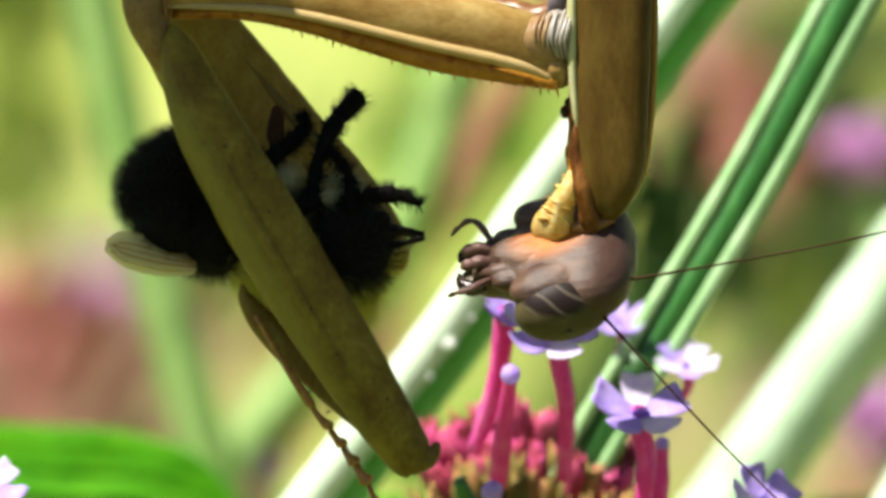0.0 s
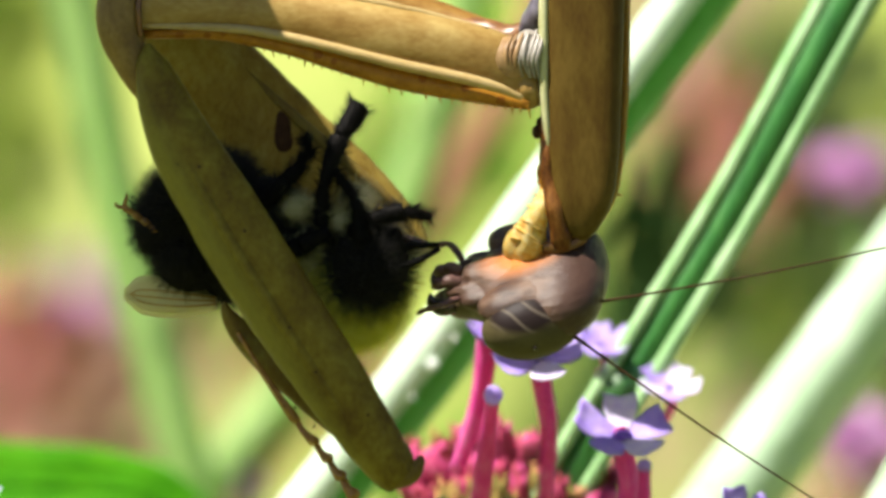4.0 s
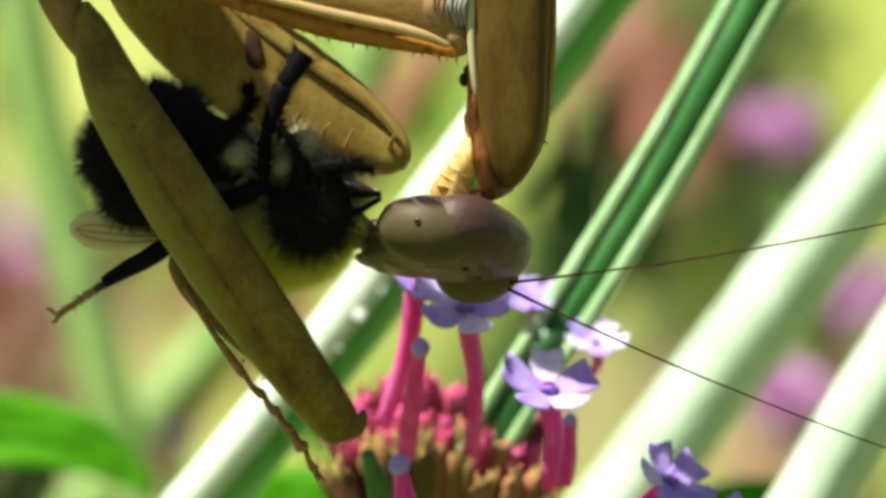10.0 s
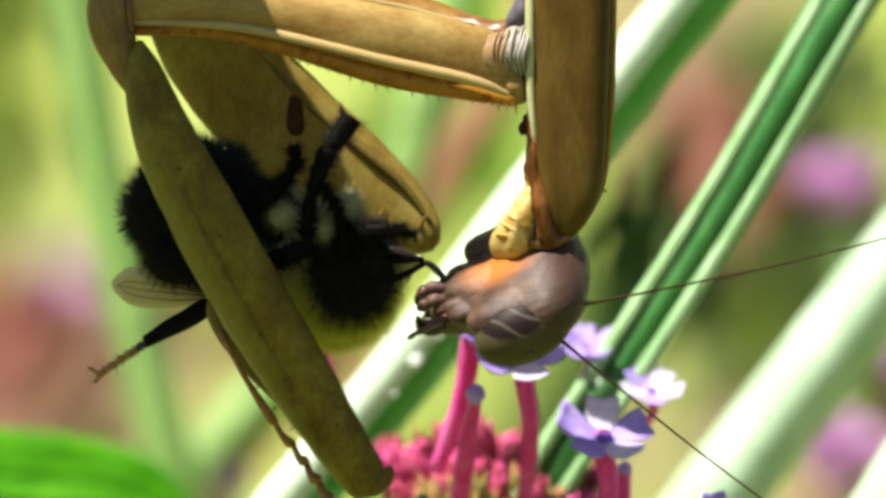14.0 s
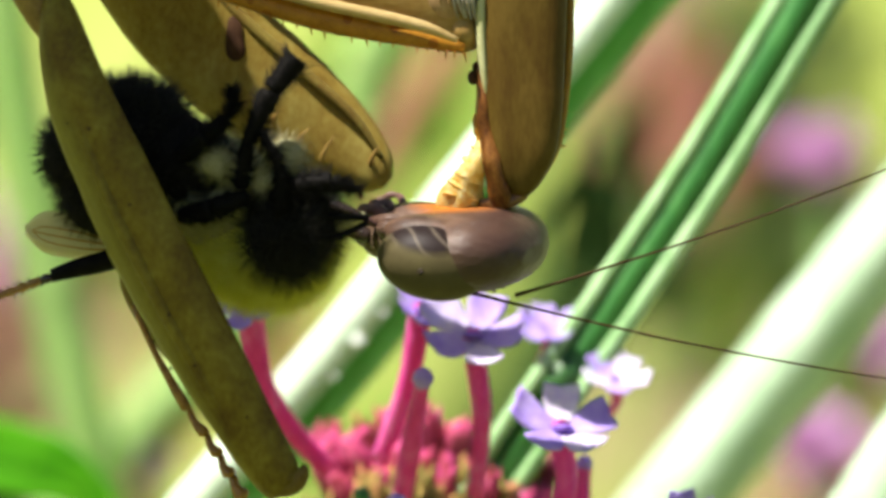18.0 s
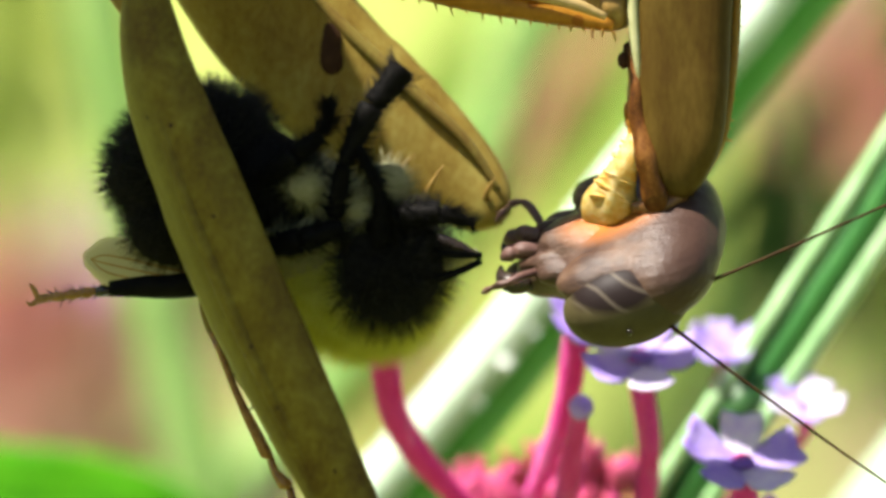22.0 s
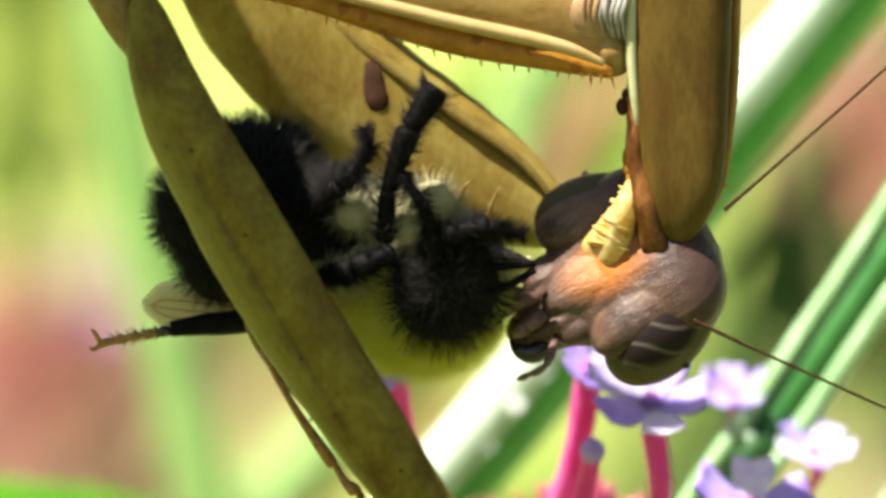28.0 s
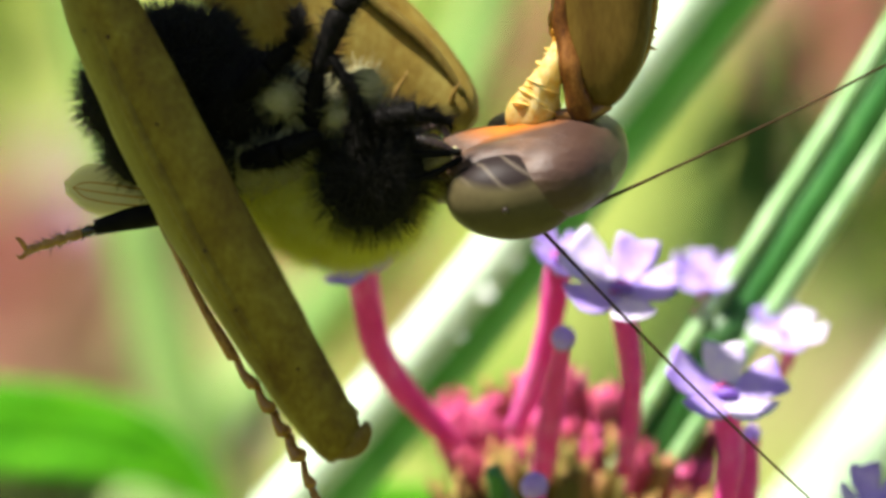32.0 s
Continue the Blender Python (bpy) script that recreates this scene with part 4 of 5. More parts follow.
floret(P(1136, 910, 9), P(1134, 734, 7.6), L(88), 0.75, (0.12, -0.6, 0), [PALEPETAL, PETAL, PETAL, PALEPETAL, PETAL], 20)
floret(P(1262, 960, 8), P(1352, 892, 7.5), L(80), 0.2, (0, -0.9, 0.5), [PETAL, PETAL, PALEPETAL], 17)
floret(P(1380, 1040, 8), P(1436, 985, 7.5), L(80), 0.6, (0.3, -1.0, 0.3), [PETAL, PALEPETAL, PETAL], 16)
floret(P(1200, 1090, 7), P(1282, 1005, 6.5), L(76), 1.3, (0, -1.0, 0.3), [PETAL], 16)
floret(P(1206, 712, 16), P(1216, 648, 15), L(54), 0.2, (0, -0.5, 0.6), [PALEPETAL, PETAL], 10)
floret(P(1084, 640, 17), P(1096, 572, 16), L(56), 0.8, (0, -0.3, 0.2), [PETAL], 7)
bud(P(880, 860, 13), P(903, 668, 8), 16, 17)
bud(P(892, 985, 7.5), P(872, 880, 7), 19, 20)
bud(P(1165, 900, 11), P(1174, 792, 10), 16, 13)
for i in range(84):
    ang = -0.46 + 1.06 * ((i * 0.618) % 1) + rng.uniform(-0.03, 0.03)
    layer = i / 84
    u = 918 + ang * 400
    v = 706 + abs(ang + 0.05) * 130 + layer * 150 + rng.uniform(-22, 22)
    y = 17.5 - 3.5 * layer + rng.uniform(-1, 1)
    base = P(925 + ang * 190, v + rng.uniform(140, 180), y + 1)
    tip = P(u, v, y)
    mat = GREENCALYX if layer > 0.62 or rng.random() < 0.15 else CALYX
    r = rng.uniform(0.85, 1.25)
    c = part("calyx", limb([base, base.lerp(tip, 0.5) + Vector((L(rng.uniform(-10, 10)), 0, 0)), base.lerp(tip, 0.85), tip], [L(9 * r), L(15 * r), L(18 * r), L(11 * r)], n=12, seg=12, lobes=lambda w: 1 + 0.10 * math.cos(5 * w), wobble=0.12), mat, verbena)
    for k in range(4):
        bm = bmesh.new()
        w = rng.uniform(0, 6.3)
        d = Vector((math.cos(w) * L(9 * r), math.sin(w) * L(9 * r), 0))
        cone(bm, tip + d, tip + d * 1.6 + Vector((0, 0, L(rng.uniform(14, 28)))), L(8))
        part("calyx_tooth", bm, mat, c)
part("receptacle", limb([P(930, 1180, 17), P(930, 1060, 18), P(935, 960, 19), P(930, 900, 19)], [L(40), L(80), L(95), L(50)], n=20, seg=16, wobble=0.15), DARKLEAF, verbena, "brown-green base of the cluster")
part("stalk", limb([P(800, 2400, 15), P(860, 1700, 15), P(915, 1250, 16), P(930, 1100, 17)], [L(34), L(34), L(32), L(34)], n=24, seg=14), STEM, verbena, "green flower stalk")

part("side_stalk", limb([P(812, 850, 10), P(836, 920, 11), P(866, 1040, 13), P(905, 1160, 16)], [L(12), L(22), L(24), L(20)], n=20, seg=12, wobble=0.08), STEM, verbena, "short green branch of the flower stalk")

low = thing("verbena_side_flower", P(-60, 980, 9), "small lilac flower beside the cluster", "flower")
floret(P(-60, 980, 9), P(-28, 862, 8), L(66), 0.4, (0, -0.7, 0), [PETAL, PETAL, PALEPETAL], 15, low)
part("stalk", limb([P(-200, 2400, 14), P(-120, 1500, 12), P(-60, 975, 9)], [L(20), L(18), L(14)], n=20, seg=10), STEM, low)

# ---- stems ----
def soft_square(w):
    return 1 + 0.03 * math.cos(4 * w)


def square(w):
    return 1 + 0.07 * math.cos(4 * w + 0.5)


def stem(name, pts, radii, mat, label, node=None, n=60):
    s = thing(name, pts[-1], label, "plant stem")
    part("stalk", limb(pts, radii, n=n, seg=28, lobes=square if node else soft_square, wobble=0.03), mat, s)
    if not node:
        for a, b, r in zip(pts[1:-1:2], pts[2::2], radii[1::2]):
            c = Vector(a).lerp(Vector(b), 0.35)
            w = (Vector(b) - Vector(a)).normalized()
            part("node", limb([c - w * r, c - w * r * 0.4, c + w * r * 0.4, c + w * r], [r * 0.99, r * 1.03, r * 1.03, r * 0.99], n=12, seg=24), mat, s, "slightly swollen joint")
    return s


STEM_LINE = ((1912, -760, 20), (1652, -280, 19), (1512, -20, 18), (1342, 300, 17.5), (1200, 540, 17), (1122, 668, 16.6), (1088, 725, 16.5), (968, 930, 16.5), (708, 1380, 17), (208, 2400, 19))
front = stem("square_stem", [P(*p) for p in STEM_LINE], [L(58), L(58), L(56), L(52), L(47), L(43), L(42), L(42), L(44), L(46)], STEM, "green square verbena stem with pale ridged edges", True)
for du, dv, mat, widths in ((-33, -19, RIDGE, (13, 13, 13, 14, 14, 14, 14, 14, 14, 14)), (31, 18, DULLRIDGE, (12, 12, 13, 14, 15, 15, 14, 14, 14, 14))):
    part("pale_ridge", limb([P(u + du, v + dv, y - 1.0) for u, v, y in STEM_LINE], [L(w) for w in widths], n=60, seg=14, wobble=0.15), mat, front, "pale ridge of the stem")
# the joint's ring has that shadow in its colour
part("node", limb([P(1138, 638, 16.5), P(1130, 652, 16.4), P(1122, 666, 16.4), P(1114, 680, 16.5)], [L(46), L(50), L(50), L(46)], n=14, seg=24, lobes=square), NODE, front, "joint of the stem, darkened for the flower's shadow")

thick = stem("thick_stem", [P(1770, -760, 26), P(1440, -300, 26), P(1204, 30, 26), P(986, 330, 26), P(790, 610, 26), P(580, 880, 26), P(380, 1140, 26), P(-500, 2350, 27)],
             [L(62), L(62), L(62), L(62), L(62), L(62), L(62), L(62)], MIDSTEM, "thick green stem with its sunlit side painted pale, and water drops")
# pale strip standing in for the sun's glare on the upper-left side
part("waxy_face", limb([P(u - 17, v - 13, 25.2) for u, v in ((1770, -760), (1440, -300), (1204, 30), (986, 330), (790, 610), (580, 880), (380, 1140), (-500, 2350))], [(L(44), L(44))] * 8, n=60, seg=28, wobble=0.03), SUNSIDE, thick, "sunlit side of the stem, painted pale")
for u, v, r in ((795, 609, 11), (834, 562, 5), (760, 668, 4)):
    part("dew_drop", blob(P(u, v, 24.0), (L(r), L(r * 0.7), L(r))), DROP, thick, "tiny water drop")
stem("right_stem", [P(2400, -640, 42), P(1900, 60, 42), P(1600, 470, 42), P(1420, 720, 42), P(1260, 940, 42), P(800, 1560, 42), P(200, 2350, 42)], [L(80)] * 7, PALESTEM, "pale green stem out of focus")
stem("corner_stem", [P(2500, -560, 27), P(2000, 260, 27), P(1720, 720, 27), P(1560, 1000, 27), P(1200, 1600, 27), P(760, 2350, 27)], [L(72)] * 6, PALESTEM, "pale green stem at the edge of the plant")
stem("left_stalk", [P(40, -900, 75), P(130, -200, 75), P(190, 130, 75), P(260, 440, 75), P(350, 760, 75), P(480, 1240, 75), P(760, 2250, 75)], [L(52)] * 7, FARSTEM, "light green stalk out of focus")
stem("crossing_stalk", [P(1000, -800, 90), P(840, 0, 90), P(700, 420, 90), P(520, 680, 90), P(380, 860, 90), P(-200, 1700, 90), P(-600, 2200, 90)], [L(50)] * 7, FARSTEM, "light green crossing stalk out of focus")
stem("red_stalk", [P(1300, -700, 110), P(1000, -40, 110), P(820, 300, 110), P(620, 600, 110), P(440, 880, 110), P(-300, 2150, 110)], [L(40)] * 6, REDSTEM, "reddish stalk out of focus")


# ---- leaves and blooms further back ----
def leaf(name, pts, widths, mat, label, face=(0, -1, 0.35)):
    """A blade along pts with a folded midrib."""
    lf = thing(name, pts[0], label, "leaf")
    line, wid = glide(pts, 24), glide([(w,) for w in widths], 24)
    bm = bmesh.new()
    grid = []
    for i, (p, w) in enumerate(zip(line, wid)):
        p = Vector(p)
        t = (Vector(line[min(i + 1, 23)]) - Vector(line[max(i - 1, 0)])).normalized()
        s = t.cross(Vector(face)).normalized()
        b = s.cross(t)
        grid.append([bm.verts.new(p + s * w[0] * k / 3 + b * abs(w[0]) * 0.25 * abs(k / 3) + b * w[0] * 0.05 * math.sin(i * 1.3 + k)) for k in range(-3, 4)])
    for r0, r1 in zip(grid, grid[1:]):
        for k in range(6):
            bm.faces.new((r0[k], r0[k + 1], r1[k + 1], r1[k]))
    ext = bmesh.ops.extrude_face_region(bm, geom=bm.faces[:])
    bmesh.ops.translate(bm, verts=[g for g in ext["geom"] if isinstance(g, bmesh.types.BMVert)], vec=(0, 0.0002, 0.0001))
    part("blade", bm, mat, lf)
    part("midrib", limb([Vector(p) - Vector((0, 0.0002, 0)) for p in line[::4]], [L(7)] * len(line[::4]), n=20, seg=8), mat, lf)
    return lf


leaf("broad_leaf", [P(-500, 880, 45), P(-200, 830, 45), P(100, 830, 45), P(300, 850, 45), P(440, 930, 45)], [L(30), L(70), L(75), L(60), L(8)], LEAF, "bright green leaf out of focus")
leaf("broad_leaf", [P(420, 1100, 40), P(560, 1020, 40), P(700, 960, 40), P(860, 1000, 40)], [L(30), L(80), L(80), L(10)], LEAF, "bright green leaf below the stems")
leaf("broad_leaf", [P(1250, 1080, 45), P(1360, 1000, 45), P(1500, 940, 45), P(1640, 930, 45)], [L(20), L(60), L(60), L(10)], LEAF, "bright green leaf behind the flower head")
# this leaf's shade is its dark colour; nothing casts it
leaf("shade_coloured_leaf", [P(960, 900, 230), P(1130, 560, 230), P(1210, 300, 230), P(1250, 60, 230)], [L(90), L(125), L(110), L(30)], DARKLEAF, "leaf out of focus, coloured dark for shade")


def bloom(u, v, y, size, mat, n=34):
    o = P(u, v, y)
    th = thing("far_bloom", o, "pinkish lilac bloom out of focus", "flower", "blooms in the background")
    bm = bmesh.new()
    for _ in range(n):
        d = Vector((rng.gauss(0, 1), rng.gauss(0, 0.6), rng.gauss(0, 0.8)))
        d = d.normalized() * rng.uniform(0.3, 1)
        blob(o + d * size, (size * 0.32, size * 0.32, size * 0.12), (rng.uniform(0, 90), rng.uniform(0, 90), rng.uniform(0, 180)), bm, u=8, v=6)
    part("petals", bm, mat, th)
    part("stalk", limb([o + Vector((0.01, 0.01, -0.09)), o + Vector((0.004, 0.005, -0.04)), o], [L(20)] * 3, n=10, seg=8), FARSTEM, th)


for u, v, y, s in ((1545, 262, 110, 72), (1560, 745, 100, 85), (150, 560, 260, 120), (1270, 250, 240, 70), (1000, -140, 200, 80), (1720, 560, 140, 80), (30, 640, 280, 90), (470, 830, 80, 36)):
    bloom(u, v, y, L(s) * (540 + y) / 540, FARPETAL)

def clump(u, v, y, size, mat, label, n=26, tilt=0.0):
    """A loose tuft of blades."""
    o = P(u, v, y)
    k = L(size) * (540 + y) / 540
    th = thing("foliage_clump", o, label, "foliage", "foliage in the background")
    for _ in range(n):
        c = o + Vector((rng.gauss(0, 0.45), rng.gauss(0, 0.3), rng.gauss(0, 0.55))) * k
        part("leaf", blob(c, (k * rng.uniform(0.13, 0.24), k * 0.03, k * rng.uniform(0.3, 0.5)), (rng.uniform(-30, 30), tilt + rng.uniform(-25, 25), rng.uniform(0, 90)), u=10, v=8), mat, th)


MIDLEAF = material("olive_green_leaf", [(0.07, 0.12, 0.02), (0.15, 0.22, 0.05)], 6.0, 0.6, 0.2, (1, 1, 1), 0.3)
BROWNLEAF = material("withered_brown_leaf", [(0.40, 0.235, 0.155), (0.58, 0.38, 0.27)], 6.0, 0.6, 0.2, (1, 1, 1), 0.4)
YLEAF = material("yellow_green_leaf", [(0.22, 0.32, 0.03), (0.34, 0.46, 0.06)], 6.0, 0.5, 0.2, (1, 1, 1), 0.45)
PINKBRACT = material("dusty_pink_bract", [(0.58, 0.22, 0.18), (0.72, 0.38, 0.31)], 6.0, 0.6, 0.2, (1, 1, 1), 0.4)
# the darkest clumps carry their shade in the material colour
for u, v, y, size, mat, label, tilt in ((760, 230, 190, 200, LEAF, "bright green foliage out of focus", 30), (1480, 120, 180, 130, MIDLEAF, "olive-green foliage out of focus", 30), (1450, 520, 170, 150, YLEAF, "yellow-green foliage out of focus", 25),
                                        (60, 300, 220, 160, YLEAF, "yellow-green foliage out of focus", -10), (60, 770, 170, 130, BROWNLEAF, "withered brown foliage out of focus", 0), (200, 690, 200, 120, BROWNLEAF, "withered brown foliage out of focus", 10), (-80, 660, 200, 120, BROWNLEAF, "withered brown foliage out of focus", 10), (110, 610, 230, 115, FARPETAL, "dusty pink bracts out of focus", 10), (1430, 470, 190, 120, PINKBRACT, "dusty pink bracts out of focus", 20), (1490, 400, 230, 170, DARKLEAF, "foliage out of focus, coloured dark for shade", 20), (1500, 230, 210, 140, MIDLEAF, "olive-green foliage out of focus", 25), (1400, 560, 180, 130, MIDLEAF, "olive-green foliage out of focus", 25), (1560, 420, 170, 110, MIDLEAF, "olive-green foliage out of focus", 25), (1640, 640, 190, 130, MIDLEAF, "olive-green foliage out of focus", 25), (600, 620, 200, 130, PINKBRACT, "dusty pink bracts out of focus", 30),
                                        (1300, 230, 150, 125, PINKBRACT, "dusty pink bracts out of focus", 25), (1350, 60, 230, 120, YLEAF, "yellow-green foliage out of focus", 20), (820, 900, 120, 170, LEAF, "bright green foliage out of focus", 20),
                                        (1205, 385, 90, 115, DARKLEAF, "foliage out of focus, coloured dark for shade", 25), (130, 950, 110, 120, DARKLEAF, "foliage out of focus, coloured dark for shade", 10), (300, 1050, 120, 170, MIDLEAF, "olive-green foliage out of focus", 10), (-60, 1040, 140, 160, MIDLEAF, "olive-green foliage out of focus", 10), (1620, 880, 170, 130, PINKBRACT, "dusty pink bracts out of focus", 20), (1480, 330, 160, 130, MIDLEAF, "olive-green foliage out of focus", 25), (1285, 490, 150, 75, DARKLEAF, "foliage out of focus, coloured dark for shade", 25), (1610, 520, 150, 140, MIDLEAF, "olive-green foliage out of focus", 25),
                                        (20, 20, 200, 150, YLEAF, "yellow-green foliage out of focus", -10), (420, 420, 230, 200, YLEAF, "yellow-green foliage out of focus", 10), (70, 640, 165, 150, PINKBRACT, "dusty pink bracts out of focus", 10), (210, 760, 150, 140, BROWNLEAF, "withered brown foliage out of focus", 10), (-110, 770, 150, 160, BROWNLEAF, "withered brown foliage out of focus", 0), (330, 640, 190, 110, BROWNLEAF, "withered brown foliage out of focus", 10)):
    clump(u, v, y, size, mat, label, 40 if mat in (MIDLEAF, DARKLEAF, PINKBRACT, BROWNLEAF) else 26, tilt)

# an unseen leaf added above, to lay shade on the forelegs and the bee
shade_leaf = leaf("unseen_shade_leaf", [P(-990, -960, -13.1), P(-540, -860, -13.1), P(-190, -850, -13.1), P(18, -870, -13.1), P(73, -880, -13.1)], [L(160), L(430), L(480), L(440), L(300)], LEAF, "unseen green leaf added above to shade the forelegs", (0, 0.05, 1))

# ---- distance and ground ----
def distance_material():
    """A soft far border of foliage, earth, pink blossom; its sunlight is emission."""
    m = bpy.data.materials.new("glowing_distant_garden")
    m.use_nodes = True
    nt = m.node_tree
    nt.nodes.remove(nt.nodes["Principled BSDF"])
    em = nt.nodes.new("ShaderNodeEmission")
    tc = nt.nodes.new("ShaderNodeTexCoord")
    mp = nt.nodes.new("ShaderNodeMapping")
    mp.inputs["Location"].default_value = (0.31, 0, 0.12)
    nt.links.new(tc.outputs["Object"], mp.inputs[0])
    n1 = nt.nodes.new("ShaderNodeTexNoise")
    n1.inputs["Scale"].default_value = 22
    n1.inputs["Detail"].default_value = 2
    nt.links.new(mp.outputs[0], n1.inputs["Vector"])
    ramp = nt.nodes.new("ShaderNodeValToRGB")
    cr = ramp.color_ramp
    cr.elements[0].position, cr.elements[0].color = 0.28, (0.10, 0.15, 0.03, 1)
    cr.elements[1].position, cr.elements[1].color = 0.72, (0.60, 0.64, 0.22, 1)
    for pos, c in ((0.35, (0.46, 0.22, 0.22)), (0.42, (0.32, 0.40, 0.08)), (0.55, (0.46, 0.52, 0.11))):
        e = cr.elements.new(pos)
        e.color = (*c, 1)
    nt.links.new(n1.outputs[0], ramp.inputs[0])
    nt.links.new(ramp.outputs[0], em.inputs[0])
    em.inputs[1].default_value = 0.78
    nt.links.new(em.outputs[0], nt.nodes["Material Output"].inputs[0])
    return m


def sheet(name, corners, mat, label, category):
    me = bpy.data.meshes.new(name)
    me.from_pydata(corners, [], [(0, 1, 2, 3)])
    me.materials.append(mat)
    return tagged(new(name, me), label, category, "", "structure")


GARDENGLOW = distance_material()
# out of view; its green serves as fill light from below
sheet("ground", [(-60, -60, -0.75), (60, -60, -0.75), (60, 60, -0.75), (-60, 60, -0.75)], BOUNCEGREEN, "unseen garden ground, coloured green to bounce light up to the plants", "ground")
# the sheet gives off its own light; the sun's effect is in its colours
sheet("backdrop", [(-0.6, 0.55, -0.75), (0.6, 0.55, -0.75), (0.6, 0.55, 0.35), (-0.6, 0.55, 0.35)], GARDENGLOW, "soft glowing sheet coloured as a distant sunlit yellow-green garden", "backdrop")

# ---- what moves ----
MANTIS_ROWS = [
    (0, pose(0.006889, 0, 0.001292, 0, -0.00)),
    (0.5, pose(0.006957, 0, 0.001382, 0, -0.03)),
    (1, pose(0.006830, 0, 0.001315, 0, 0.74)),
    (1.5, pose(0.006887, 0, 0.001498, 0, 0.50)),
    (2, pose(0.006658, 0, 0.001351, 0, -0.05)),
    (2.5, pose(0.006602, 0, 0.001234, 0, -0.12)),
    (4.5, pose(0.006249, 0, 0.001428, 0, -0.69)),
    (5, pose(0.006180, 0, 0.001472, 0, -0.95)),
    (5.5, pose(0.006351, 0, 0.001374, 0, -0.88)),
    (6, pose(0.006041, 0, 0.001467, 0, -0.90)),
    (6.5, pose(0.006159, 0, 0.001544, 0, -0.77)),
    (7, pose(0.006245, 0, 0.001446, 0, -0.73)),
    (7.5, pose(0.006459, 0, 0.001485, 0, -1.28)),
    (8, pose(0.006430, 0, 0.001486, 0, -1.48)),
    (8.5, pose(0.006500, 0, 0.001298, 0, -1.40)),
    (9, pose(0.006249, 0, 0.001506, 0, -1.65)),
    (9.5, pose(0.006320, 0, 0.001533, 0, -1.51)),
    (10, pose(0.006279, 0, 0.001607, 0, -1.21)),
    (10.5, pose(0.006255, 0, 0.001458, 0, -1.31)),
    (11, pose(0.006493, 0, 0.001460, 0, -1.57)),
    (11.5, pose(0.006432, 0, 0.001565, 0, -1.43)),
    (12, pose(0.006595, 0, 0.001537, 0, -1.73)),
    (12.5, pose(0.006390, 0, 0.001633, 0, -2.32)),
    (13, pose(0.006458, 0, 0.001717, 0, -1.70)),
    (13.5, pose(0.006611, 0, 0.001822, 0, -2.65)),
    (14, pose(0.006348, 0, 0.001562, 0, -2.06)),
    (14.5, pose(0.006268, 0, 0.001663, 0, -1.87)),
    (16.5, pose(0.006227, 0, 0.002493, 0, -2.05)),
    (17, pose(0.006091, 0, 0.001724, 0, -2.43)),
    (17.5, pose(0.006062, 0, 0.001852, 0, -2.77)),
    (18, pose(0.006118, 0, 0.002012, 0, -3.06)),
    (18.5, pose(0.006281, 0, 0.002060, 0, -2.71)),
    (19, pose(0.005763, 0, 0.001752, 0, -3.22)),
    (19.5, pose(0.005882, 0, 0.001663, 0, -3.05)),
    (20, pose(0.005688, 0, 0.001922, 0, -2.96)),
    (20.5, pose(0.005766, 0, 0.001757, 0, -3.02)),
    (21, pose(0.005820, 0, 0.001744, 0, -2.65)),
    (21.5, pose(0.005777, 0, 0.001794, 0, -2.68)),
    (22, pose(0.005659, 0, 0.001881, 0, -2.62)),
    (22.5, pose(0.005642, 0, 0.001795, 0, -2.53)),
    (23, pose(0.005716, 0, 0.001925, 0, -2.57)),
    (23.5, pose(0.005730, 0, 0.001949, 0, -2.61)),
    (24, pose(0.005690, 0, 0.001894, 0, -2.65)),
    (24.5, pose(0.005662, 0, 0.001992, 0, -2.69)),
    (25, pose(0.005524, 0, 0.002027, 0, -2.73)),
    (25.5, pose(0.005348, 0, 0.002042, 0, -2.77)),
    (26, pose(0.005437, 0, 0.002069, 0, -2.81)),
    (26.5, pose(0.005299, 0, 0.002085, 0, -2.85)),
    (28.5, pose(0.005095, 0, 0.001728, 0, -3.02)),
    (29, pose(0.004830, 0, 0.001861, 0, -2.56)),
    (29.5, pose(0.004623, 0, 0.002261, 0, -2.71)),
    (30, pose(0.004426, 0, 0.002271, 0, -2.76)),
    (30.5, pose(0.004312, 0, 0.002077, 0, -2.84)),
    (31, pose(0.004528, 0, 0.001851, 0, -3.03)),
    (31.5, pose(0.003806, 0, 0.002347, 0, -2.45)),
    (32, pose(0.003739, 0, 0.002544, 0, -2.17)),
]
